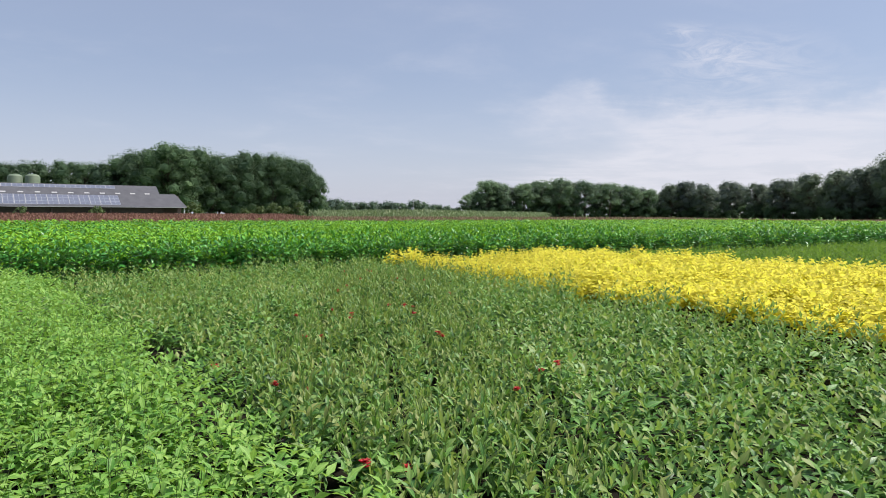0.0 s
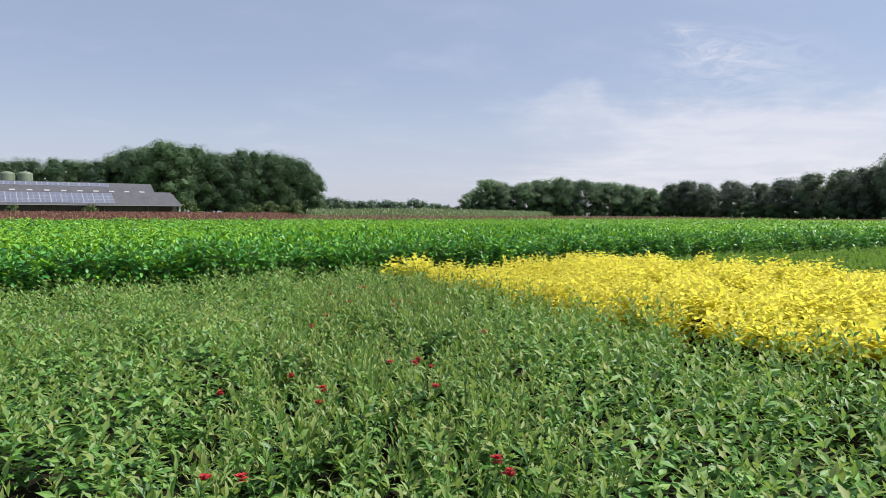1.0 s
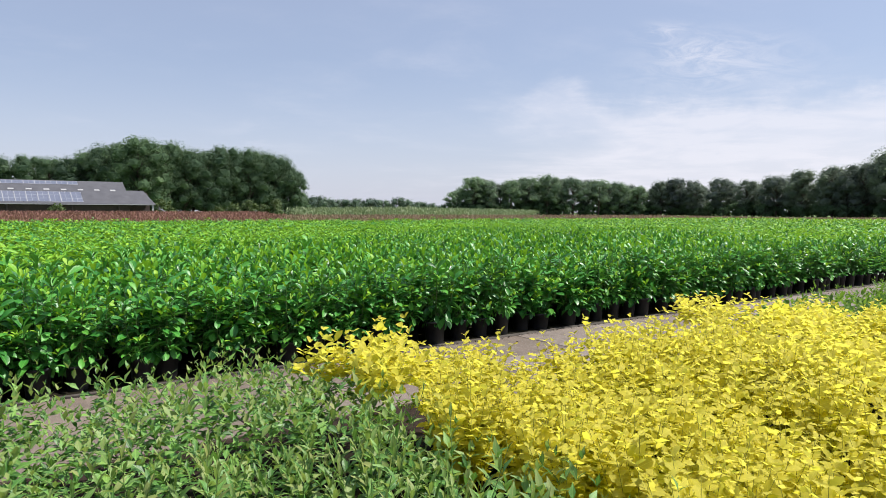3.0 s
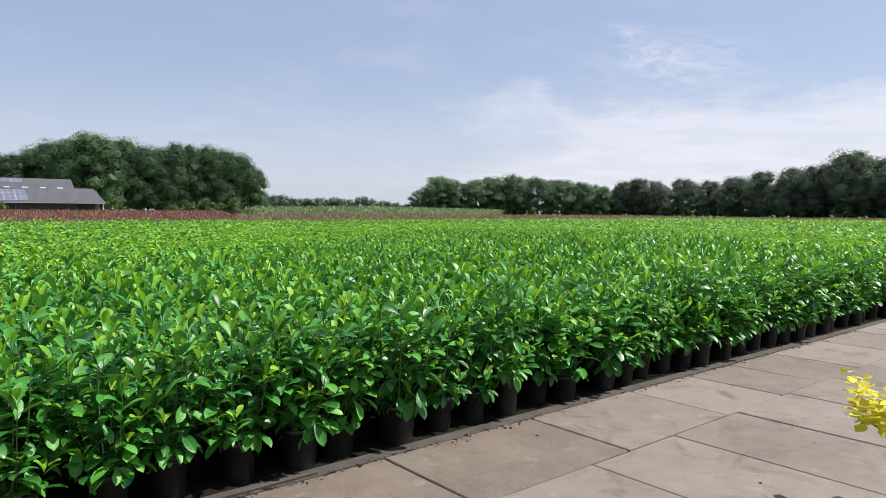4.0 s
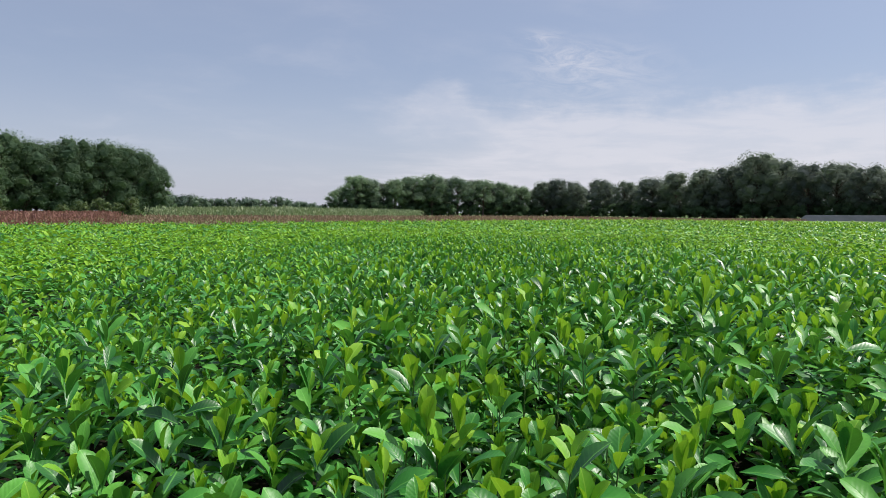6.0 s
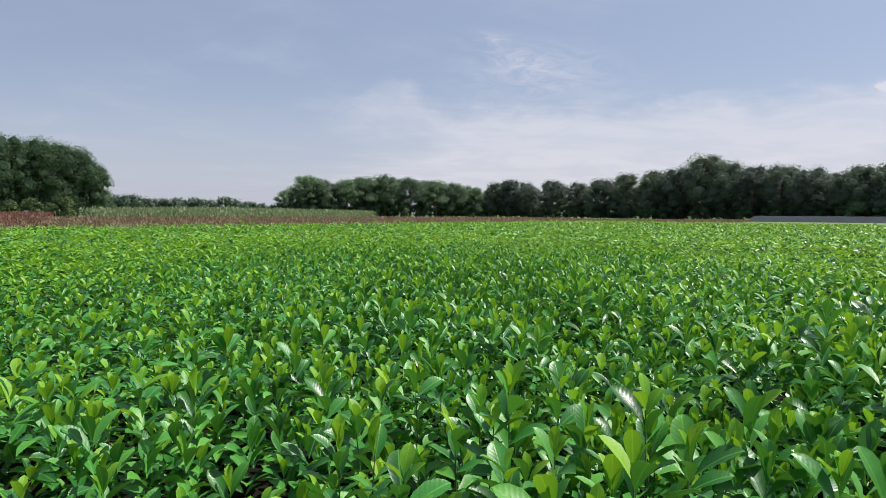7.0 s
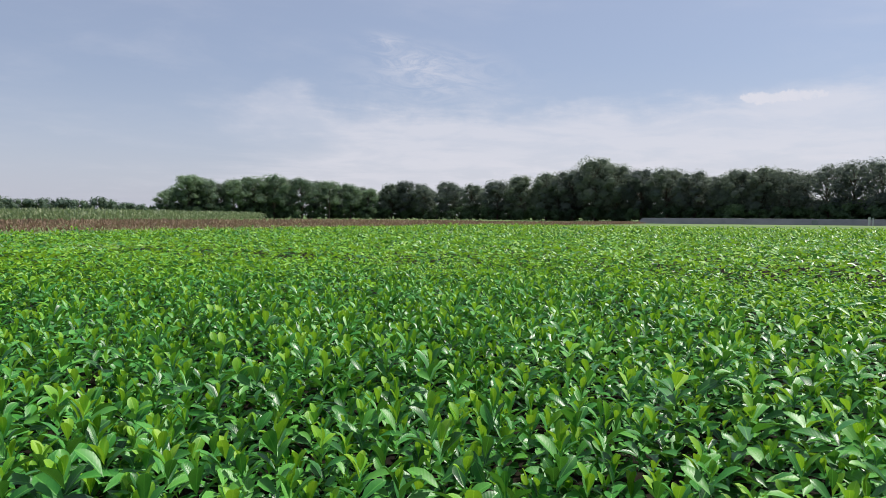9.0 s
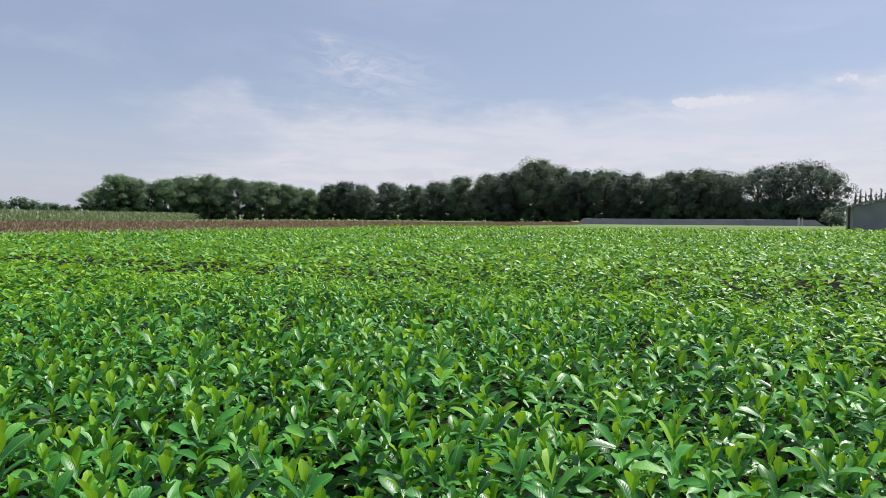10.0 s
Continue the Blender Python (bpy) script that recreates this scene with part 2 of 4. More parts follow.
# soil colour taken down to near black for the shade between the plants
SHADED_SOIL = plain_material("shaded_bed_soil", (0.007, 0.0065, 0.004), (0.019, 0.0165, 0.010), 0.95, 5.0, bump=0.012, spec=0.1)


def concrete_material(name, tones, grit_share):
    """Worn concrete: each slab its own tone, damp and dirty patches, exposed fine grit."""
    m, n = new_material(name)
    pos = n.add("ShaderNodeNewGeometry").outputs["Position"]
    one = n.add("ShaderNodeObjectInfo").outputs["Random"]
    big, mid = n.noise(pos, 1.1, 6.0, 0.62), n.noise(pos, 5.0, 6.0, 0.65)
    grit = n.noise(pos, 95.0, 4.0, 0.75)
    key = n.math("ADD", n.math("MULTIPLY", big, 0.40), n.math("ADD", n.math("MULTIPLY", mid, 0.40), n.math("MULTIPLY", one, 0.20)))
    col = n.ramp(key, (0.26, tones[0]), (0.50, tones[1]), (0.74, tones[2]))
    col = n.mix(n.math("MULTIPLY", n.smooth(n.noise(pos, 2.3, 7.0, 0.7, 1.0), 0.50, 0.68), 0.85), col, (0.110, 0.088, 0.072, 1))
    col = n.mix(n.math("MULTIPLY", n.smooth(n.noise(pos, 3.7, 5.0, 0.6), 0.62, 0.72), 0.35), col, (0.330, 0.295, 0.265, 1))
    col = n.mix(n.math("MULTIPLY", n.smooth(n.noise(pos, 0.8, 4.0), 0.55, 0.75), 0.5), col, (0.160, 0.160, 0.110, 1))
    col = n.mix(n.math("MULTIPLY", n.smooth(grit, 0.50, 0.70), grit_share), col, (0.090, 0.075, 0.062, 1))
    col = n.mix(n.math("MULTIPLY", n.smooth(n.noise(pos, 120.0, 3.0), 0.58, 0.72), 0.5), col, (0.480, 0.440, 0.400, 1))
    p = n.add("ShaderNodeBsdfPrincipled")
    n.put(p.inputs["Base Color"], col)
    n.put(p.inputs["Roughness"], n.math("ADD", 0.72, n.math("MULTIPLY", mid, 0.25)))
    k = n.add("ShaderNodeBump")
    k.inputs["Strength"].default_value, k.inputs["Distance"].default_value = 0.7, 0.004
    n.put(k.inputs["Height"], n.math("ADD", grit, n.math("MULTIPLY", mid, 2.0)))
    n.put(p.inputs["Normal"], k.outputs[0])
    n.put(n.add("ShaderNodeOutputMaterial").inputs[0], p.outputs[0])
    return m


CONCRETE = concrete_material("concrete_slab", ((0.105, 0.083, 0.069), (0.185, 0.152, 0.130), (0.250, 0.212, 0.186)), 0.55)
COARSE = concrete_material("coarse_concrete_slab", ((0.082, 0.060, 0.047), (0.150, 0.116, 0.092), (0.220, 0.178, 0.148)), 0.80)
GRASS = plain_material("field_ground", (0.070, 0.145, 0.028), (0.140, 0.205, 0.055), 0.95, 0.035, fine=2.0)
ROOF = plain_material("fibre_cement_roof", (0.052, 0.053, 0.064), (0.086, 0.087, 0.101), 0.75, 0.5)
WALL = plain_material("dark_brick_wall", (0.026, 0.020, 0.020), (0.060, 0.042, 0.038), 0.85, 1.0)
PANEL = plain_material("solar_cell", (0.090, 0.104, 0.150), (0.130, 0.146, 0.200), 0.30, 1.0, spec=0.7)
FRAME = plain_material("dull_aluminium", (0.270, 0.275, 0.300), (0.350, 0.355, 0.385), 0.5, 3.0)
ROOFLIGHT = plain_material("clouded_sheet", (0.300, 0.300, 0.310), (0.400, 0.400, 0.410), 0.5, 3.0)
METAL = plain_material("pale_metal", (0.48, 0.48, 0.50), (0.62, 0.62, 0.64), 0.45, 3.0)
TANK = plain_material("green_tank", (0.110, 0.150, 0.100), (0.165, 0.205, 0.140), 0.65, 0.6)
SHEET = plain_material("grey_sheet", (0.200, 0.188, 0.198), (0.290, 0.270, 0.282), 0.7, 0.4)
DARK_SHEET = plain_material("dark_sheet", (0.170, 0.172, 0.188), (0.240, 0.242, 0.262), 0.6, 0.5)

# ------------------------------------------------------------------ mesh helpers
ANGLE = radians(35.4)                       # the beds and the path run along U, their rows along V
O = np.array((0.866, 20.36))
U = np.array((math.cos(ANGLE), math.sin(ANGLE)))
V = np.array((-math.sin(ANGLE), math.cos(ANGLE)))


def place(u, v):
    return O + u * U + v * V


def tri_mesh(name, verts, tris, mats, mat_ids=None, smooth=True, blade=None):
    me = bpy.data.meshes.new(name)
    verts, tris = np.asarray(verts, np.float32), np.asarray(tris, np.int32)
    me.vertices.add(len(verts))
    me.vertices.foreach_set("co", verts.ravel())
    me.loops.add(tris.size)
    me.loops.foreach_set("vertex_index", tris.ravel())
    me.polygons.add(len(tris))
    me.polygons.foreach_set("loop_start", np.arange(0, tris.size, 3, dtype=np.int32))
    for m in mats:
        me.materials.append(m)
    if mat_ids is not None:
        me.polygons.foreach_set("material_index", np.asarray(mat_ids, np.int32))
    me.polygons.foreach_set("use_smooth", np.full(len(tris), smooth))
    if blade is not None and np.any(blade):
        me.attributes.new("blade", "FLOAT_VECTOR", "POINT").data.foreach_set("vector", np.asarray(blade, np.float32).ravel())
    me.update(calc_edges=True)
    return me


class Soup:
    """Collects triangles of many small pieces."""

    def __init__(self):
        self.v, self.t, self.m, self.b, self.n = [], [], [], [], 0

    def add(self, verts, tris, mat=0, blade=None):
        """blade: for leaves, how far along and across the leaf each corner lies."""
        self.v.append(np.asarray(verts, np.float32))
        self.b.append(np.zeros((len(verts), 3), np.float32) if blade is None else np.asarray(blade, np.float32))
        self.t.append(np.asarray(tris, np.int32) + self.n)
        self.m.append(np.broadcast_to(np.asarray(mat, np.int32), (len(tris),)))
        self.n += len(verts)

    def arrays(self):
        return np.concatenate(self.v), np.concatenate(self.t), np.concatenate(self.m), np.concatenate(self.b)

    def mesh(self, name, mats, smooth=True):
        v, t, m, b = self.arrays()
        return tri_mesh(name, v, t, mats, m, smooth, b)


def part(name, mesh, parent, label=""):
    ob = new(name, mesh)
    ob.parent = parent
    return tagged(ob, label)


def bm_mesh(name, bm, material, smooth=False):
    me = bpy.data.meshes.new(name)
    bmesh.ops.recalc_face_normals(bm, faces=bm.faces)
    bm.to_mesh(me)
    bm.free()
    me.materials.append(material)
    for p in me.polygons:
        p.use_smooth = smooth
    return me


def box(bm, x0, y0, z0, x1, y1, z1, bevel=0.0):
    r = bmesh.ops.create_cube(bm, size=1.0, matrix=Matrix.LocRotScale(((x0 + x1) / 2, (y0 + y1) / 2, (z0 + z1) / 2), None, (x1 - x0, y1 - y0, z1 - z0)))
    if bevel:
        edges = {e for v in r["verts"] for e in v.link_edges}
        bmesh.ops.bevel(bm, geom=list(edges), offset=bevel, segments=1, affect="EDGES")


def prism(bm, outline, depth_vec):
    """A solid from a flat outline pushed along a vector."""
    a = [bm.verts.new(p) for p in outline]
    b = [bm.verts.new(Vector(p) + Vector(depth_vec)) for p in outline]
    bm.faces.new(a)
    bm.faces.new(b[::-1])
    for i in range(len(a)):
        j = (i + 1) % len(a)
        bm.faces.new((a[j], a[i], b[i], b[j]))


def tube(soup, points, radii, sides=5, mat=0):
    pts = [Vector(p) for p in points]
    rings = []
    for i, p in enumerate(pts):
        d = (pts[min(i + 1, len(pts) - 1)] - pts[max(i - 1, 0)]).normalized()
        a = d.orthogonal().normalized()
        b = d.cross(a)
        rings.append([p + radii[i] * (math.cos(k * math.tau / sides) * a + math.sin(k * math.tau / sides) * b) for k in range(sides)])
    verts = [tuple(v) for r in rings for v in r]
    tris = []
    for i in range(len(pts) - 1):
        for k in range(sides):
            a0, a1 = i * sides + k, i * sides + (k + 1) % sides
            tris += [(a0, a1, a1 + sides), (a0, a1 + sides, a0 + sides)]
    soup.add(verts, tris, mat)


def branches(soup, foot, paths, radius, sides=4, mat=0):
    """Stems that part from one foot ring, as one connected piece."""
    verts = [(foot[0] + radius * math.cos(k * math.tau / sides), foot[1] + radius * math.sin(k * math.tau / sides), foot[2]) for k in range(sides)]
    tris = []
    for pts, radii in paths:
        last = list(range(sides))
        for p, r in zip(pts, radii):
            ring = []
            for k in range(sides):
                ring.append(len(verts))
                verts.append((p[0] + r * math.cos(k * math.tau / sides), p[1] + r * math.sin(k * math.tau / sides), p[2]))
            for k in range(sides):
                j = (k + 1) % sides
                tris += [(last[k], last[j], ring[j]), (last[k], ring[j], ring[k])]
            last = ring
    soup.add(verts, tris, mat)


def mirrored(half, mid):
    """Leaf outline: points (t, w, h) on one side and along the midrib, made into a folded blade."""
    k, s = len(mid), len(half)
    verts = list(mid) + list(half) + [(t, -w, h) for t, w, h in half]
    tris = []
    for off, flip in ((k, False), (k + s, True)):
        faces = [(0, 1, off)]
        for i in range(s - 1):
            faces += [(i + 1, i + 2, off + i + 1), (i + 1, off + i + 1, off + i)]
        faces.append((k - 2, k - 1, off + s - 1))
        tris += [f[::-1] if flip else f for f in faces]
    return np.array(verts, float), np.array(tris)


LAUREL_HI = mirrored([(0.13, 0.060, 0.040), (0.38, 0.168, 0.115), (0.66, 0.222, 0.110), (0.86, 0.168, 0.055), (0.95, 0.085, 0.010)], [(0, 0, 0), (0.13, 0, 0.008), (0.38, 0, 0.040), (0.66, 0, 0.035), (0.86, 0, -0.005), (0.95, 0, -0.035), (1.0, 0, -0.058)])
LAUREL_MID = mirrored([(0.26, 0.125, 0.085), (0.64, 0.218, 0.105), (0.88, 0.145, 0.035)], [(0, 0, 0), (0.26, 0, 0.022), (0.64, 0, 0.035), (0.88, 0, -0.012), (1.0, 0, -0.060)])
HEXED = (np.array([(0, 0, 0), (0.34, 0.150, 0.07), (0.72, 0.170, 0.05), (1, 0, -0.10), (0.72, -0.170, 0.05), (0.34, -0.150, 0.07)]), np.array([(0, 2, 1), (0, 3, 2), (0, 4, 3), (0, 5, 4)]))
OVAL = mirrored([(0.22, 0.150, 0.055), (0.56, 0.185, 0.020)], [(0, 0, 0), (0.22, 0, 0.005), (0.56, 0, -0.045), (1.0, 0, -0.25)])
SLIM = mirrored([(0.26, 0.120, 0.040), (0.60, 0.125, 0.015)], [(0, 0, 0), (0.26, 0, 0.0), (0.60, 0, -0.03), (1.0, 0, -0.16)])
LANCE = mirrored([(0.42, 0.165, 0.06)], [(0, 0, 0), (0.42, 0, 0.0), (1.0, 0, -0.14)])
DIAMOND = (np.array([(0, 0, 0), (0.52, 0.20, 0.06), (1, 0, -0.06), (0.52, -0.20, 0.06)]), np.array([(0, 2, 1), (0, 3, 2)]))
LOBED = mirrored([(0.20, 0.33, 0.05), (0.40, 0.22, 0.02), (0.64, 0.30, 0.00)], [(0, 0, 0), (0.22, 0, 0), (0.42, 0, -0.01), (0.66, 0, -0.03), (1.0, 0, -0.15)])
CARD = (np.array([(-0.5, -0.12, 0), (-0.1, -0.5, 0.12), (0.5, -0.05, 0), (0.12, 0.5, 0.1)]), np.array([(0, 1, 2), (0, 2, 3)]))


def leaves(soup, template, pos, yaw, lift, roll, size, mat=0, width=1.0):
    """Many copies of a leaf: place of the base, bearing, lift above level and roll of each, in radians."""
    tv, tt = template
    pos, yaw, lift, roll, size = (np.asarray(a, float) for a in (pos, yaw, lift, roll, size))
    n = len(pos)
    d = np.stack([np.cos(yaw) * np.cos(lift), np.sin(yaw) * np.cos(lift), np.sin(lift)], -1)
    s = np.stack([-np.sin(yaw), np.cos(yaw), 0 * yaw], -1)
    up = np.cross(d, s)
    c, k = np.cos(roll)[:, None], np.sin(roll)[:, None]
    s, up = c * s + k * up, c * up - k * s
    out = pos[:, None] + size[:, None, None] * (tv[None, :, :1] * d[:, None] + width * tv[None, :, 1:2] * s[:, None] + tv[None, :, 2:] * up[:, None])
    tris = (tt[None] + (np.arange(n) * len(tv))[:, None, None]).reshape(-1, 3)
    soup.add(out.reshape(-1, 3), tris, np.repeat(np.broadcast_to(mat, (n,)), len(tt)), np.tile(tv * (1, 1, 0), (n, 1)))


# ------------------------------------------------------------------ plants in pots


def pot_mesh(radius, height):
    """A black nursery pot with rim, tapered wall and peat inside."""
    soup, sides = Soup(), 10
    prof = [(0.80, 0.0), (0.97, 0.90), (1.03, 0.90), (1.03, 1.0), (0.95, 1.0), (0.93, 0.90)]
    verts = [(radius * r * math.cos(k * math.tau / sides), radius * r * math.sin(k * math.tau / sides), height * z) for r, z in prof for k in range(sides)]
    tris = []
    for i in range(len(prof) - 1):
        for k in range(sides):
            a, b = i * sides + k, i * sides + (k + 1) % sides
            tris += [(a, b, b + sides), (a, b + sides, a + sides)]
    soup.add(verts, tris, 0)
    fill = Soup()
    fill.add([(0, 0, height * 0.92)] + verts[-sides:], [(0, 1 + k, 1 + (k + 1) % sides) for k in range(sides)])
    return soup.mesh("pot", [POT]), fill.mesh("peat", [PEAT])


def laurel(rng, template, shoots, per_shoot, step=0.026, size=0.165, spread=0.22, stems=True, width=1.0, droop=62, under=None, raise_to=70, low_top=0.95, side_shoots=0, loose=0.26, fresh=0.052, lowest=0.26):
    """Upright shoots with a rosette of glossy leaves on each tip and broader, drooping leaves below."""
    fol, st, ways = Soup(), Soup(), []
    for k in range(shoots):
        a = k * 2.4 + rng.uniform(-0.4, 0.4)
        r = spread * math.sqrt((k + 0.4) / shoots)
        top = rng.uniform(low_top, 1.13) - 0.22 * (r / spread) ** 2 * rng.uniform(0.1, 0.8)
        tip = np.array((r * math.cos(a), r * math.sin(a), top))
        foot = np.array((0.25 * tip[0], 0.25 * tip[1], 0.27))
        if stems:
            mid = foot * 0.25 + tip * 0.75
            mid[2] = foot[2] + 0.45 * (tip[2] - foot[2])
            ways.append(([foot, mid, tip - (0, 0, 0.02)], [0.006, 0.0045, 0.0025]))
        n = per_shoot
        deep = np.arange(n) * step * np.linspace(0.7, 1.3, n) + rng.uniform(-0.006, 0.006, n)
        deep = np.minimum(np.maximum(deep, 0), top - lowest)
        z = top - deep
        along = (z - foot[2]) / max(tip[2] - foot[2], 1e-3)
        out = np.clip(along, 0.02, 1) ** 0.42
        base = np.stack([foot[0] + (tip[0] - foot[0]) * out, foot[1] + (tip[1] - foot[1]) * out, z], -1)
        yaw = a + np.arange(n) * 2.4 + rng.uniform(-0.3, 0.3, n)
        lift = radians(raise_to) - radians(50) * np.minimum(deep / 0.15, 1) - radians(droop) * np.clip((deep - 0.12) / 0.42, 0, 1) + rng.normal(0, loose, n)
        grow = size * (0.58 + 0.44 * np.minimum(deep / 0.08, 1)) * rng.uniform(0.75, 1.2, n)
        young = (deep < fresh) & (rng.random(n) < 0.72)
        leaves(fol, template, base, yaw, lift, rng.normal(0, 1.4 * loose, n), grow, young.astype(int), width)
        if under:
            shape, n, reach = under
            z = top - deep[-1] - np.linspace(0.02, reach, n)
            fade = np.clip((z - foot[2]) / max(tip[2] - foot[2], 1e-3), 0.02, 1) ** 0.42
            base = np.stack([foot[0] + (tip[0] - foot[0]) * fade, foot[1] + (tip[1] - foot[1]) * fade, z], -1)
            leaves(fol, shape, base, a + 1.1 + np.arange(n) * 2.4 + rng.uniform(-0.3, 0.3, n), rng.normal(0.15, 0.3, n), rng.normal(0, 0.4, n), size * rng.uniform(0.85, 1.15, n), 0, width)
    for k in range(side_shoots):
        a, top = k * 2.4 + rng.uniform(-0.3, 0.3), rng.uniform(0.42, 0.84)
        r = rng.uniform(0.20, 0.29)
        tip = np.array((r * math.cos(a), r * math.sin(a), top))
        ways.append(([np.array((0.3 * tip[0], 0.3 * tip[1], max(0.28, top - 0.22))), tip], [0.004, 0.0025]))
        n = 9
        deep = np.linspace(0, 0.15, n)
        base = np.stack([tip[0] * (1 - 2.2 * deep), tip[1] * (1 - 2.2 * deep), top - deep], -1)
        yaw = a + np.arange(n) * 2.4 + rng.uniform(-0.3, 0.3, n)
        leaves(fol, template, base, yaw, radians(38) - deep * 5.5 + rng.normal(0, 0.25, n), rng.normal(0, 0.35, n), size * (0.6 + 2.6 * deep) * rng.uniform(0.8, 1.1, n), (deep < 0.04).astype(int), width)
    if stems:
        branches(st, (0, 0, 0.24), ways, 0.012)
    return fol, st


def shrub(rng, template, shoots, pairs, low, high, size, spread, young=0.3, lean=0.35, lift0=50, lift1=10, width=1.0, stems=True, droop=0.0, lowest=0.74, tip_leaf=None):
    """Arching shoots with leaves in opposite pairs."""
    fol, st, ways = Soup(), Soup(), []
    for k in range(shoots):
        a = k * 2.4 + rng.uniform(-0.5, 0.5)
        r = spread * math.sqrt((k + 0.3) / shoots)
        top = rng.uniform(lowest, 1.0) * high - 0.16 * high * (r / spread) ** 2 * rng.uniform(0, 1)
        tip = np.array((r * math.cos(a), r * math.sin(a), top))
        foot = np.array((0.2 * tip[0], 0.2 * tip[1], 0.10))
        bend = np.array((math.cos(a), math.sin(a), 0)) * lean * 0.1
        if stems:
            ways.append(([foot, (foot + tip) / 2 - bend, tip], [0.004, 0.0025, 0.0015]))
        n = pairs * 2
        frac = np.repeat(np.linspace(0, 1, pairs), 2)
        z = top - frac * (top - low)
        along = (z - foot[2]) / max(tip[2] - foot[2], 1e-3)
        base = foot + (tip - foot) * along[:, None] - bend * (4 * along * (1 - along))[:, None]
        yaw = a + np.repeat(np.arange(pairs) * 1.57, 2) + np.tile([0, math.pi], pairs) + rng.normal(0, 0.35, n)
        lift = radians(lift0) - frac * radians(lift0 - lift1) + rng.normal(0, 0.28, n) - droop
        grow = size * (0.55 + 0.5 * np.minimum(frac * 3, 1)) * rng.uniform(0.8, 1.2, n)
        ids = (frac < young) & (rng.random(n) < 0.75)
        roll = rng.normal(0, 0.4, n)
        if tip_leaf:
            fresh = frac < 0.3
            leaves(fol, tip_leaf, base[fresh], yaw[fresh], lift[fresh] + 0.22, roll[fresh], 1.12 * grow[fresh], ids[fresh].astype(int), 0.95)
            base, yaw, lift, roll, grow, ids = (q[~fresh] for q in (base, yaw, lift, roll, grow, ids))
        leaves(fol, template, base, yaw, lift, roll, grow, ids.astype(int), width)
    if stems:
        branches(st, (0, 0, 0.08), ways, 0.008, 3)
    return fol, st


def scatter(rng, soup, variants, spots, turn, size, tall):
    """Joins one copy of a variant at every spot into the soup."""
    pick = rng.integers(0, len(variants), len(spots))
    for i, var in enumerate(variants):
        sel = pick == i
        if not sel.any():
            continue
        v, t, m, b = var.arrays()
        c, s = np.cos(turn[sel])[:, None], np.sin(turn[sel])[:, None]
        k, h = size[sel][:, None], tall[sel][:, None]
        out = np.stack([spots[sel][:, :1] + k * (c * v[None, :, 0] - s * v[None, :, 1]), spots[sel][:, 1:2] + k * (s * v[None, :, 0] + c * v[None, :, 1]), h * v[None, :, 2] + 0 * k], -1)
        n = int(sel.sum())
        tt = (t[None] + (np.arange(n) * len(v))[:, None, None]).reshape(-1, 3)
        soup.add(out.reshape(-1, 3), tt, np.tile(m, n), np.tile(b, (n, 1)))


def bed_grid(rng, u0, u1, v0, v1, du, dv, jitter):
    """Spots of a staggered planting, as (u, v)."""
    rows = []
    for i, v in enumerate(np.arange(v0, v1, dv)):
        us = np.arange(u0 + (du / 2 if i % 2 else 0), u1, du)
        rows.append(np.stack([us, np.full(len(us), v)], -1))
    g = np.concatenate(rows)
    return g + rng.normal(0, jitter, g.shape)


def to_world(g):
    return O + g[:, :1] * U + g[:, 1:] * V


def swell(p, seed):
    """Slow change of height over a bed."""
    return 0.5 * np.sin(p[:, 0] * 0.9 + seed) * np.cos(p[:, 1] * 0.7 - seed) + 0.5 * np.sin(p[:, 0] * 2.3 - 2 * seed + p[:, 1] * 1.9)


def away(p, a, b):
    """Distance of plan points from a stretch of the plan."""
    a, b = np.array(a), np.array(b)
    k = np.clip(((p - a) @ (b - a)) / ((b - a) @ (b - a)), 0, 1)
    return np.linalg.norm(p - a - k[:, None] * (b - a), axis=1)


def potted(name, foliage, stem, pot, mats, label, category, group, stem_of=None):
    """One potted plant, as a thing with its parts."""
    root = tagged(new(name), label, category, group)
    part("peat", pot[1], part("pot", pot[0], root, "black plastic nursery pot"), "dark brown peat")
    part("stem", stem.mesh("stem", [stem_of or STEM_GREEN]), root)
    part("foliage", foliage.mesh("foliage", mats), root)
    return root


HOMES = {}                                  # the first spot of each original, taken up once all copies stand


def stand(src, m):
    if src in HOMES:
        return copy_thing(src, m)
    HOMES[src] = m
    return src


def set_out(rng, protos, spots, tall, turn, vary=0.0):
    made = []
    for i, p in enumerate(spots):
        m = Matrix.Translation((p[0], p[1], 0.012)) @ Matrix.Rotation(turn[i], 4, "Z") @ Matrix.Diagonal((1 + vary * math.sin(7.3 * i), 1 + vary * math.sin(7.3 * i), tall[i], 1))
        made.append((stand(protos[i % len(protos)], m), m))
    return made


# ------------------------------------------------------------------ ground, path, bed soil


def build_ground():
    bm = bmesh.new()
    bmesh.ops.create_grid(bm, x_segments=8, y_segments=8, size=2400.0)
    g = new("ground", bm_mesh("ground", bm, GRASS))
    g.location.z = -0.06
    tagged(g, "flat grassy farmland ground", "ground", kind="structure")


def strip(name, u0, u1, v0, v1, z0, z1, material, label, category):
    bm = bmesh.new()
    box(bm, u0, v0, z0, u1, v1, z1)
    ob = new(name, bm_mesh(name, bm, material))
    ob.matrix_world = Matrix.Translation((*O, 0)) @ Matrix.Rotation(ANGLE, 4, "Z")
    return tagged(ob, label, category, kind="structure")


build_ground()
strip("soil_laurel_bed", -30, 78, 0.0, 44, -0.07, 0.010, SHADED_SOIL, "bed soil under potted laurels, coloured dark as in shade", "soil")
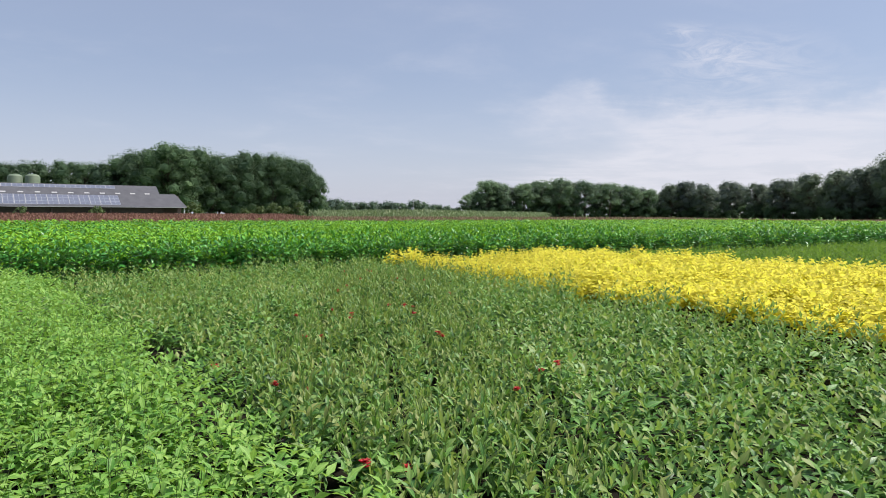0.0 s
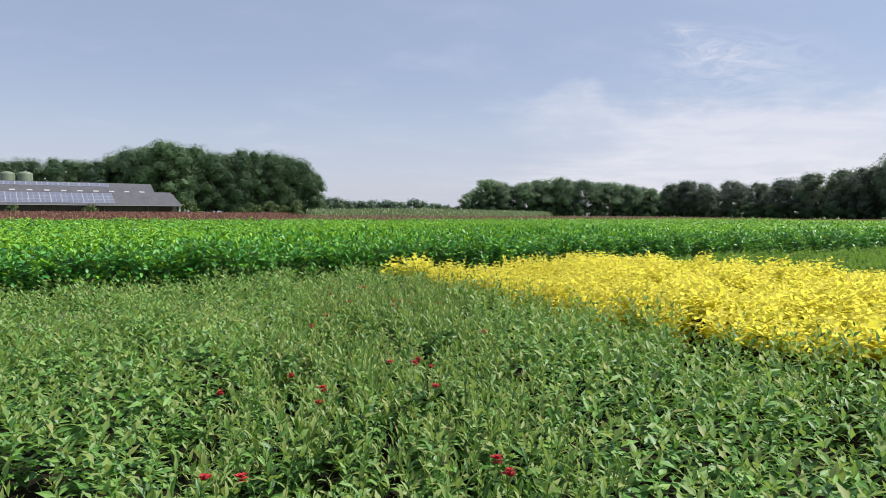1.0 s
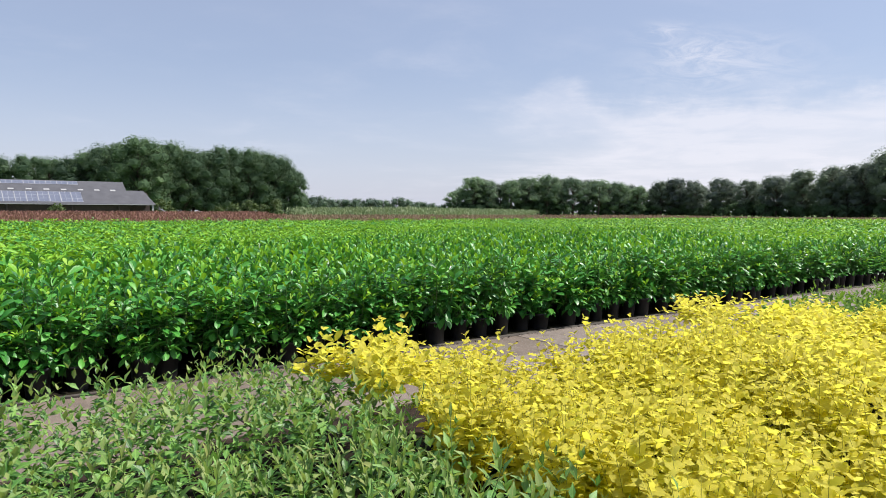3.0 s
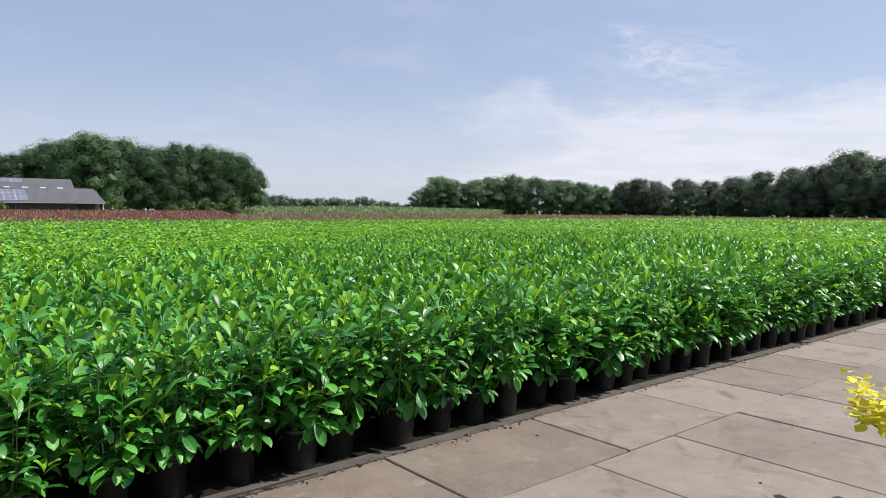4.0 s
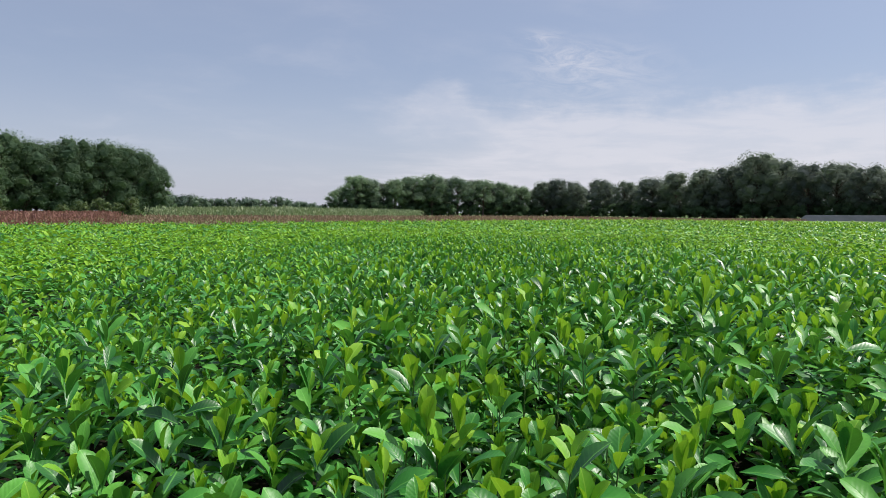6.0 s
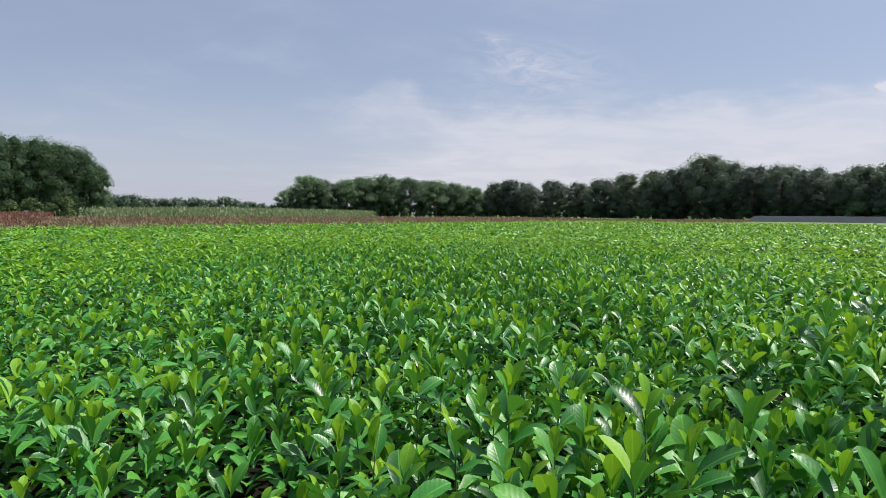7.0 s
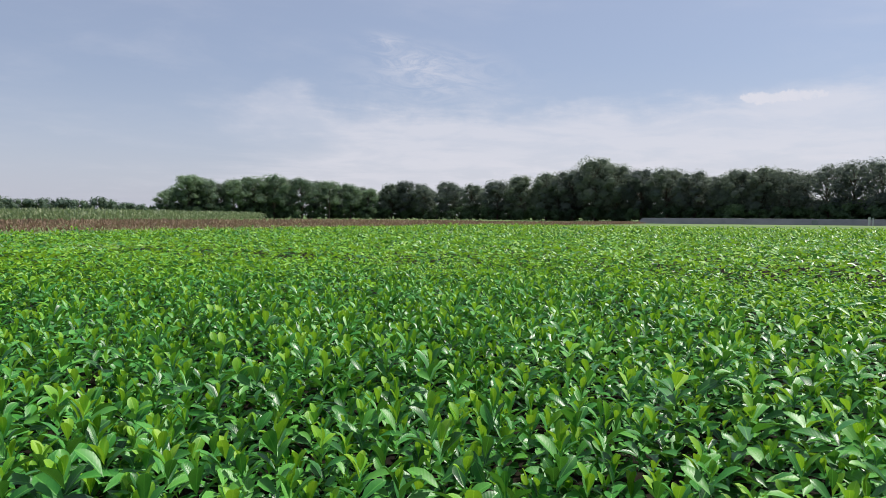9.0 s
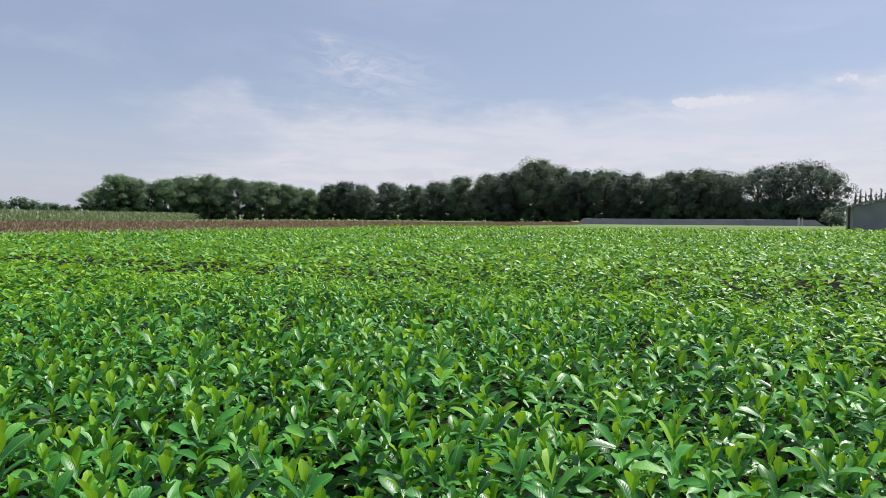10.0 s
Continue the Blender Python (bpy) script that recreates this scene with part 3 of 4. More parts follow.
strip("soil_shrub_bed", -24, 34, -18.5, -2.83, -0.07, 0.008, SHADED_SOIL, "bed soil under potted shrubs, coloured dark as in shade", "soil")

# ------------------------------------------------------------------ laurel beds
LR = np.random.default_rng(11)
LAUREL_MATS = [LAUREL_OLD, LAUREL_NEW]
spots_uv = bed_grid(LR, -24.0, 76.0, 0.15, 43.5, 0.42, 0.36, 0.05)
spots_uv[:, 1] += 0.14
spots_uv[:, 1] = np.where(spots_uv[:, 1] < 0.42, 0.285 + 0.5 * (spots_uv[:, 1] - 0.29), spots_uv[:, 1])
spots_uv[:, 0] += np.where(spots_uv[:, 1] < 0.42, LR.normal(0, 0.045, len(spots_uv)), 0.0)
spots = to_world(spots_uv)
turn = LR.uniform(0, math.tau, len(spots))
tall = 1.0 + 0.06 * swell(spots, 1.0) + LR.normal(0, 0.07, len(spots))
tall *= np.interp(spots_uv[:, 1], [0, 4, 11, 30], [1.02, 1.02, 0.95, 0.96])
tall = np.where((spots_uv[:, 0] > 20.3) & (spots_uv[:, 0] < 22.9), tall * 0.84, tall)   # a lower, thinner band across the bed
size = LR.uniform(0.78, 1.1, len(spots)) * np.interp(spots_uv[:, 1], [0, 4, 11, 30], [1.08, 1.05, 1.02, 1.00])
near = away(spots, (-0.4, 19.0), (5.0, 39.0))
front = (spots_uv[:, 1] < 1.48) & (spots_uv[:, 0] > -13.0) & (spots_uv[:, 0] < 19.0)
order = np.where(front)[0]
order = order[np.argsort(np.abs(spots_uv[order, 0] - 1.5) + 8 * spots_uv[order, 1])][:240]
front = np.zeros(len(spots), bool)
front[order] = True
# whole plants also where the bed is crossed low above its tops
inner = np.zeros(len(spots), bool)
inside = np.where(~front, away(spots, (0.4, 20.6), (2.2, 28.5)), 99.0)
inner[np.argsort(inside)[:60]] = True

LAUREL_POT = pot_mesh(0.136, 0.265)
foremost = front & (spots_uv[:, 1] < 0.44) & (spots_uv[:, 0] < 8.5)
for made_of, sel in (([laurel(LR, LAUREL_HI, 10, 16, 0.039, 0.160, spread=0.285, droop=58, width=1.0, lowest=0.31, raise_to=62, low_top=0.78, side_shoots=10, loose=0.24) for _ in range(6)], foremost),
                     ([laurel(LR, LAUREL_MID, 8, 11, 0.041, 0.168, spread=0.275, droop=52, width=1.0, lowest=0.31, raise_to=66, low_top=0.68, side_shoots=5, loose=0.22) for _ in range(4)], front & ~foremost),
                     ([laurel(LR, LAUREL_HI, 6, 10, 0.026, 0.176, spread=0.26, droop=26, under=(HEXED, 3, 0.22), width=0.98, raise_to=74, low_top=0.62, loose=0.19, fresh=0.056) for _ in range(6)], inner)):
    protos = [potted("laurel_shrub", f, st, LAUREL_POT, LAUREL_MATS, "glossy green cherry laurel in a black pot", "shrub", "potted laurels", STEM_DARK) for f, st in made_of]
    set_out(LR, protos, spots[sel], tall[sel] + LR.normal(0, 0.04, int(sel.sum())), turn[sel], 0.14)


def laurel_stuff(name, sel, variants, label):
    soup = Soup()
    scatter(LR, soup, variants, spots[sel], turn[sel], size[sel], tall[sel])
    tagged(new(name, soup.mesh(name, LAUREL_MATS)), label, "shrubs", kind="stuff")


front |= inner
side = (~front) & (spots_uv[:, 1] < 1.3) & (spots_uv[:, 0] < 50)
mids = [laurel(LR, DIAMOND, 8, 11, 0.072, 0.20, stems=False, width=1.15)[0] for _ in range(4)]
laurel_stuff("laurel_bed", side, mids, "front rows of glossy green cherry laurels")
rest = ~front & ~side
for way, sel in (("front", spots_uv[:, 1] < 5.5), ("back", spots_uv[:, 1] >= 5.5)):
    leaf, shoots, wide = (0.174, 6, 0.265) if way == "front" else (0.156, 6, 0.265)
    mids = [laurel(LR, LAUREL_HI, shoots, 9, 0.023, leaf, spread=wide, stems=False, droop=26, under=(HEXED, 2, 0.22), width=0.98, raise_to=74, low_top=0.56, loose=0.19, fresh=0.056)[0] for _ in range(6)]
    laurel_stuff("laurel_bed", sel & rest & (near < 1.7), mids, "dense bed of glossy green cherry laurels")
    mids = [laurel(LR, LAUREL_MID, shoots, 8, 0.024, leaf, spread=wide, stems=False, droop=26, under=(DIAMOND, 2, 0.20), width=1.02, raise_to=66, low_top=0.60, loose=0.21, fresh=0.066)[0] for _ in range(5)]
    laurel_stuff("laurel_bed", sel & rest & (near >= 1.7) & (near < 5.2), mids, "dense bed of glossy green cherry laurels")
mids = [laurel(LR, HEXED, 7, 5, 0.032, 0.150, stems=False, raise_to=40, width=1.15, low_top=0.74, loose=0.28, under=(DIAMOND, 1, 0.1), fresh=0.095)[0] for _ in range(5)]
laurel_stuff("laurel_bed", rest & (near >= 5.2) & (near < 10.5), mids, "dense bed of glossy green cherry laurels")
mids = [laurel(LR, DIAMOND, 4, 3, 0.04, 0.25, spread=0.27, stems=False, raise_to=31, width=1.28, fresh=0.16)[0] for _ in range(5)]
laurel_stuff("laurel_bed", rest & (near >= 10.5) & (near < 30) & (np.arange(len(spots)) % 3 > 0), mids, "dense bed of green cherry laurels")
mids = [laurel(LR, DIAMOND, 3, 3, 0.04, 0.33, spread=0.3, stems=False, raise_to=42, width=1.15, fresh=0.10)[0] for _ in range(5)]
laurel_stuff("laurel_bed", rest & (near >= 30) & (np.arange(len(spots)) % 3 == 0), mids, "dense bed of green cherry laurels")

# ------------------------------------------------------------------ shrub beds before the path
SR = np.random.default_rng(23)
SHRUB_POT = pot_mesh(0.085, 0.17)


def shrub_bed(name, label, category, group, grid, mats, make, count, focus, stuff_label, seed, stem_of=None):
    p = to_world(grid)
    tn = SR.uniform(0, math.tau, len(p))
    tl = 1.0 + 0.09 * swell(p, seed) + SR.normal(0, 0.085, len(p))
    sz = SR.uniform(0.9, 1.12, len(p))
    pick = np.argsort(away(p, *focus))[:count]
    is_near = np.zeros(len(p), bool)
    is_near[pick] = True
    made = []
    protos = [potted(name, *make(True), SHRUB_POT, mats, label, category, group, stem_of) for _ in range(4)]
    made = set_out(SR, protos, p[is_near], tl[is_near], tn[is_near])
    soup = Soup()
    scatter(SR, soup, [make(False)[0] for _ in range(4)], p[~is_near], tn[~is_near], sz[~is_near], tl[~is_near])
    tagged(new(name + "_bed", soup.mesh(name + "_bed", mats)), stuff_label, "shrubs", kind="stuff")
    return made, p[is_near]


def edge_weigela(v):
    """The line between weigelas and golden shrubs, which runs a little askew."""
    return -4.35 - 0.125 * (-2.3 - v)


g = bed_grid(SR, -10.95, -3.8, -2.46, -16.5, 0.39, -0.34, 0.03)
g = g[g[:, 0] < edge_weigela(g[:, 1]) + 0.08 + np.where(g[:, 1] > -3.0, 0.40, 0.0)]
g = g[np.hypot(g[:, 0] + 11.0, g[:, 1] + 9.7) > 0.55]          # a gap where pots were taken out
weigelas, weigela_at = shrub_bed("weigela_shrub", "dull green weigela with reddish tips in a black pot", "shrub", "potted weigelas", g, [WEIGELA_LEAF, WEIGELA_TIP],
    lambda whole: shrub(SR, OVAL if whole else LANCE, 13 if whole else 11, 9 if whole else 7, 0.26 if whole else 0.36, 0.82, 0.082 if whole else 0.088, 0.25, 0.40, lift0=60, lift1=-8, stems=whole, width=1.0 if whole else 1.15, lowest=0.62, tip_leaf=SLIM if whole else None), 165, ((-0.2, 2.5), (-1.0, 13.0)), "bed of dull green weigelas", 2.0)

g = bed_grid(SR, -8.0, 1.4, -2.88, -15.5, 0.40, -0.36, 0.03)
g = g[g[:, 0] > edge_weigela(g[:, 1]) + np.where(g[:, 1] > -3.6, -0.05, 0.10)]
g = g[(g[:, 1] < -3.42) | (g[:, 0] < -3.3)]
g = g[np.hypot(g[:, 0] + 0.55, g[:, 1] + 3.40) > 0.30]          # the front row is ragged
g = np.concatenate([g, [(0.02, -3.02), (0.30, -2.68)]])
shrub_bed("golden_ninebark", "bright yellow ninebark shrub in a black pot", "shrub", "potted golden shrubs", g, [GOLD_OLD, GOLD_LEAF],
    lambda whole: shrub(SR, LOBED if whole else HEXED, 16 if whole else 18, 11 if whole else 5, 0.28 if whole else 0.58, 0.87, 0.077 if whole else 0.088, 0.27, 0.58 if whole else 0.85, lift0=34, lift1=-4, width=1.0 if whole else 1.8, stems=whole, lowest=0.80), 85, ((1.0, 11.0), (1.0, 17.0)), "bed of bright yellow ninebarks", 3.0, STEM_GOLD)

g = bed_grid(SR, -15.6, -11.2, -1.5, -16.5, 0.38, -0.33, 0.03)
shrub_bed("pale_shrub", "light green spiraea shrub in a black pot", "shrub", "potted light green shrubs", g, [PALE_LEAF, PALE_LEAF],
    lambda whole: shrub(SR, OVAL if whole else LANCE, 13 if whole else 12, 8 if whole else 5, 0.34 if whole else 0.46, 0.72, 0.078 if whole else 0.086, 0.24, 0.3, lift0=40, lift1=-8, width=1.05 if whole else 1.3, stems=whole, lowest=0.80), 75, ((-1.0, 2.0), (-4.0, 7.0)), "bed of light green shrubs", 4.0)

g = bed_grid(SR, 1.62, 32.0, -2.68, -10.0, 0.42, -0.38, 0.03)
shrub_bed("green_shrub", "low mid-green shrub in a black pot", "shrub", "potted green shrubs", g, [MID_LEAF, MID_LEAF],
    lambda whole: shrub(SR, LANCE if whole else DIAMOND, 8, 6 if whole else 3, 0.40, 0.68, 0.12, 0.25, 0.3, stems=whole), 90, ((5.0, 17.0), (8.0, 21.0)), "bed of mid-green shrubs", 5.0)

# red flower clusters among the weigela leaves
FLOWERS = [(-2.64, 7.18), (-1.53, 7.18), (-0.94, 7.0), (-0.04, 6.15), (-0.0, 5.99), (1.9, 7.37), (-0.44, 8.11), (-2.78, 8.35), (-1.19, 5.93), (-1.05, 5.93),
           (-2.79, 7.84), (-1.9, 5.9), (-1.58, 4.75), (-1.04, 4.26), (-0.82, 4.14), (-0.33, 2.9), (-0.15, 2.83), (0.67, 4.67), (0.82, 4.91),
           (1.86, 6.96), (0.45, 4.16), (1.67, 3.37), (-1.81, 12.67), (-1.82, 12.84), (-1.44, 12.97), (-1.33, 12.77), (-1.36, 12.82), (-1.19, 12.26), (-1.68, 12.02),
           (-1.35, 11.26), (-0.84, 11.35), (-0.81, 11.21), (-0.75, 11.37), (-0.63, 11.26), (-0.31, 11.14),
           (-2.9, 10.48), (-3.86, 11.03), (-2.47, 8.42), (-0.63, 8.03), (-0.46, 8.0), (-0.43, 8.1), (-0.35, 7.89), (1.03, 8.15), (-1.22, 7.61), (-0.31, 7.37), (-0.97, 7.3),
           (-2.88, 10.67), (-1.42, 10.18), (-1.46, 9.53), (-0.81, 10.93), (-0.76, 10.81), (0.1, 9.28)]


def flower_mesh():
    soup = Soup()
    for _ in range(7):
        c = SR.normal(0, 0.010, 3)
        n = 5
        leaves(soup, LANCE, np.tile(c, (n, 1)), np.arange(n) * math.tau / n + SR.uniform(0, 1), np.full(n, 0.5), SR.normal(0, 0.3, n), SR.uniform(0.018, 0.028, n), 0, 1.8)
    return soup.mesh("blossom", [PETAL])


BLOOMS = []
flower_kinds = [flower_mesh() for _ in range(3)]
for i, (fx, fy) in enumerate(FLOWERS):
    j = int(np.argmin(np.hypot(weigela_at[:, 0] - fx, weigela_at[:, 1] - fy)))
    if math.hypot(weigela_at[j, 0] - fx, weigela_at[j, 1] - fy) < 0.5:
        shrub_ob, shrub_m = weigelas[j]
        BLOOMS.append((shrub_ob, shrub_m, flower_kinds[i % 3], fx, fy))

# ------------------------------------------------------------------ trees


def tree_parts(rng, crown_base, width, blobs, count, card, mats, top_bias=0.5, cone=False, mass=0.50):
    """A tree 1 m tall in its local scale: tapered trunk with limbs, and a crown of many small leaf clumps."""
    tr, cr = Soup(), Soup()
    lean = rng.normal(0, 0.015, 2)
    tube(tr, [(0, 0, -0.01), (lean[0], lean[1], crown_base), (2 * lean[0], 2 * lean[1], 0.80)], [0.022, 0.016, 0.004], 7)
    centres, radii = [], []
    for k in range(blobs):
        a = k * 2.4 + rng.uniform(-0.5, 0.5)
        z = crown_base + (0.90 - crown_base) * ((k + 0.5) / blobs) ** 0.8
        shape = math.sin(math.pi * min(max((z - crown_base + 0.10) / (1.06 - crown_base), 0), 1)) ** 0.6
        r = width * 0.5 * shape * rng.uniform(0.35, 0.85)
        c = np.array((r * math.cos(a), r * math.sin(a), z))
        rad = width * rng.uniform(0.13, 0.27)
        c[2] = min(c[2], 1.0 - rad * 0.75)
        if cone:
            z = 0.06 + 0.92 * k / blobs
            rad = width * 0.34 * (1.04 - z)
            c = np.array((0.4 * rad * math.cos(a), 0.4 * rad * math.sin(a), z))
        centres.append(c)
        radii.append(rad)
        z0 = max(crown_base * 0.8, c[2] - 0.22)
        tube(tr, [(lean[0], lean[1], z0), tuple(0.5 * c + 0.5 * np.array((lean[0], lean[1], z0)) + np.array((0, 0, 0.02))), tuple(c)], [0.008, 0.005, 0.002], 4)
    centres, radii = np.array(centres), np.array(radii)
    # leafy inner mass of each limb, ragged and hidden under the clumps
    for c, rad in zip(centres, radii):
        bm = bmesh.new()
        bmesh.ops.create_icosphere(bm, subdivisions=1, radius=1.0)
        q = np.array([v.co for v in bm.verts])
        q = c + q * (mass * rad * rng.uniform(0.7, 1.3, len(q)))[:, None] * (1, 1, 0.85)
        q[:, 2] = np.maximum(q[:, 2], crown_base * 0.55)
        cr.add(q, [[v.index for v in f.verts] for f in bm.faces])
        bm.free()
    which = rng.choice(blobs, count, p=radii ** 2 / (radii ** 2).sum())
    d = rng.normal(0, 1, (count, 3))
    d /= np.linalg.norm(d, axis=1)[:, None]
    d[:, 2] = np.abs(d[:, 2]) * np.where(rng.random(count) < top_bias, 1, -0.7)
    bump = 0.90 + 0.12 * np.sin(d[:, 0] * 7 + which) * np.cos(d[:, 1] * 6 - which)
    p = centres[which] + d * (radii[which] * bump * (1.0 - 0.30 * rng.random(count)))[:, None] * (1, 1, 0.85)
    p[:, 2] = np.maximum(p[:, 2], crown_base * 0.55)
    nrm = d + (0, 0, 0.25) + rng.normal(0, 0.45, (count, 3))
    nrm /= np.linalg.norm(nrm, axis=1)[:, None]
    side = np.cross(nrm, rng.normal(0, 1, (count, 3)))
    side /= np.linalg.norm(side, axis=1)[:, None]
    fore = np.cross(nrm, side)
    cv, ct = CARD
    big = (card * rng.uniform(0.7, 1.3, count))[:, None, None]
    out = p[:, None] + big * (cv[None, :, :1] * side[:, None] + cv[None, :, 1:2] * fore[:, None] + cv[None, :, 2:] * nrm[:, None])
    cr.add(out.reshape(-1, 3), (ct[None] + (np.arange(count) * len(cv))[:, None, None]).reshape(-1, 3))
    return tr.mesh("trunk", [BARK]), cr.mesh("crown", mats, smooth=False)


def tree_proto(kind, label, group, *args, **kw):
    root = tagged(new(kind), label, "tree", group)
    tr, cr = tree_parts(*args, **kw)
    part("trunk", tr, root)
    part("crown", cr, root)
    return root


TR = np.random.default_rng(5)


def plant_trees(protos, rows, wide=1.0):
    for i, (x, y, h) in enumerate(rows):
        src = protos[i % len(protos)]
        h *= 1.032
        m = Matrix.Translation((x, y, -0.06)) @ Matrix.Rotation(TR.uniform(0, 6.28), 4, "Z") @ Matrix.Diagonal((h * wide, h * wide, h, 1))
        stand(src, m)


WOOD_EAST = [(14, 366, 13.0), (23, 369, 20.0), (31, 371, 18.0), (43, 373, 18.6), (53, 375, 20.3), (63, 376, 21.3), (77, 377, 20.4), (91, 379, 19.3), (103, 381, 18.0), (113, 382, 16.0),
             (126, 382, 18.9), (133, 379, 20.2), (139, 369, 17.3), (147, 355, 19.3), (154, 342, 17.9), (161, 328, 19.1), (166, 314, 20.8)]
WOOD_SOUTH = [(171, 300, 21.8), (174, 294, 17.5), (177, 288, 22.8), (181, 277, 26.9), (185, 268, 23.8), (188, 256, 21.4), (191, 244, 21.0), (193, 232, 19.4), (195, 220, 17.1), (195, 212, 18.7),
              (196, 203, 19.3), (197, 194, 17.8), (198, 188, 16.4), (198, 180, 18.8), (198, 172, 19.0), (197, 163, 18.9), (196, 157, 16.4)]
COPSE_LOW = [(-164, 239, 18.1), (-154, 245, 18.5), (-146, 247, 19.0), (-137, 250, 19.8), (-130, 252, 19.1), (-123, 253, 19.2), (-118, 254, 20.2)]
COPSE = [(-110, 253, 24.6), (-99, 251, 27.7), (-93, 257, 26.2), (-87, 262, 24.2), (-81, 267, 24.0), (-76, 271, 26.4), (-69, 275, 25.5), (-63, 279, 24.5), (-58, 282, 23.2), (-54, 285, 18.8)]
FAR_HEDGE = [(-96, 552, 13.7), (-88, 553, 14.2), (-79, 554, 12.9), (-68, 556, 11.7), (-57, 557, 12.2), (-45, 558, 12.7), (-36, 559, 11.4), (-23, 560, 13.3), (-17, 560, 11.9), (-7, 560, 10.1), (3, 560, 8.8)]

alders = [tree_proto("alder_tree", "dark green broadleaf tree at the wood edge", "wood edge trees", TR, 0.20, 0.72, 32, 5600, 0.0195, [HAZY_DARK_LEAF]) for _ in range(5)]
oaks = [tree_proto("oak_tree", "full green oak with a rounded crown", "copse trees", TR, 0.10, 0.74, 38, 7600, 0.0178, [OAK_LEAF]) for _ in range(4)]
hedge_trees = [tree_proto("hedgerow_tree", "small distant hedgerow tree", "hedgerow trees", TR, 0.03, 1.5, 14, 700, 0.075, [HAZY_HEDGE_LEAF]) for _ in range(3)]
wood_oaks = [tree_proto("tall_oak_tree", "tall oak with a bare trunk at the wood edge", "wood edge trees", TR, 0.30, 0.66, 28, 5400, 0.0205, [HAZY_WOOD_LEAF]) for _ in range(3)]
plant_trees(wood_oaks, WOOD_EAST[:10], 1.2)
airy = [tree_proto("birch_tree", "tall airy dark green tree with gaps in its crown", "wood edge trees", TR, 0.22, 0.74, 30, 4300, 0.020, [HAZY_DARK_LEAF], mass=0.32) for _ in range(3)]
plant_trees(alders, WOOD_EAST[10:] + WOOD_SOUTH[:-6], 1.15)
plant_trees(airy, WOOD_SOUTH[-6:], 1.15)
plant_trees(alders, [(x + 8 + TR.normal(0, 2), y + 9 + TR.normal(0, 2), h * 0.95) for x, y, h in WOOD_EAST + WOOD_SOUTH[:-5]])
plant_trees(oaks, COPSE + [(x, y, h * 1.06) for x, y, h in COPSE_LOW], 1.0)
plant_trees(oaks, [(x - 9, y + 9, h * 0.95) for x, y, h in COPSE])
plant_trees(hedge_trees, FAR_HEDGE, 1.0)
plant_trees(hedge_trees, [(x + 5, y + 4, h * 0.78) for x, y, h in FAR_HEDGE])
underwood = [tree_proto("elder_bush", "dense dark bush under the wood edge", "underwood", TR, 0.05, 1.5, 7, 700, 0.098, [OAK_LEAF]) for _ in range(3)]
plant_trees(underwood, [(x - 3 + TR.normal(0, 1.5), y - 3 + TR.normal(0, 1.5), TR.uniform(4.5, 7.0)) for x, y, h in WOOD_EAST + WOOD_SOUTH])
edge = WOOD_EAST + WOOD_SOUTH
for k in (0.0, 0.5):
    plant_trees(underwood, [(a[0] + k * (b[0] - a[0]) + 6, a[1] + k * (b[1] - a[1]) + 6, TR.uniform(2.6, 3.6)) for a, b in zip(edge, edge[1:])], 1.35)
plant_trees(underwood, [((a[0] + b[0]) / 2 + 1, (a[1] + b[1]) / 2 + 1, TR.uniform(4.5, 6.5)) for a, b in zip(edge, edge[1:])])
plant_trees(underwood, [(x + 3 + TR.normal(0, 1.5), y + 3 + TR.normal(0, 1.5), TR.uniform(4.5, 7.5)) for x, y, h in WOOD_EAST + WOOD_SOUTH + COPSE])
plant_trees(underwood, [(x + 5 + TR.normal(0, 1), y + 4 + TR.normal(0, 1), TR.uniform(6.0, 8.0)) for x, y, h in WOOD_EAST + WOOD_SOUTH], 1.5)
plant_trees(underwood, [(x + 13 + TR.normal(0, 2), y + 12 + TR.normal(0, 2), TR.uniform(7.0, 9.0)) for x, y, h in WOOD_EAST + WOOD_SOUTH])
bushes = [tree_proto("field_bush", "light green bush at the field edge", "field bushes", TR, 0.05, 1.2, 8, 420, 0.10, [BUSH_LEAF]) for _ in range(2)]
plant_trees(bushes, [(-57, 215, 4.2), (-53, 214, 5.0), (-49, 215, 4.0), (-45, 214, 5.4), (-62, 216, 3.4), (-73, 204, 5.0), (-92, 184, 3.6), (-105, 172, 3.4), (-118, 160, 4.0)])

# ------------------------------------------------------------------ fields beyond the laurels
FR = np.random.default_rng(9)


def quad_spots(a, b, c, d, n):
    s, t = FR.random(n)[:, None], FR.random(n)[:, None]
    a, b, c, d = (np.array(q, float) for q in (a, b, c, d))
    return (1 - s) * (1 - t) * a + s * (1 - t) * b + s * t * c + (1 - s) * t * d


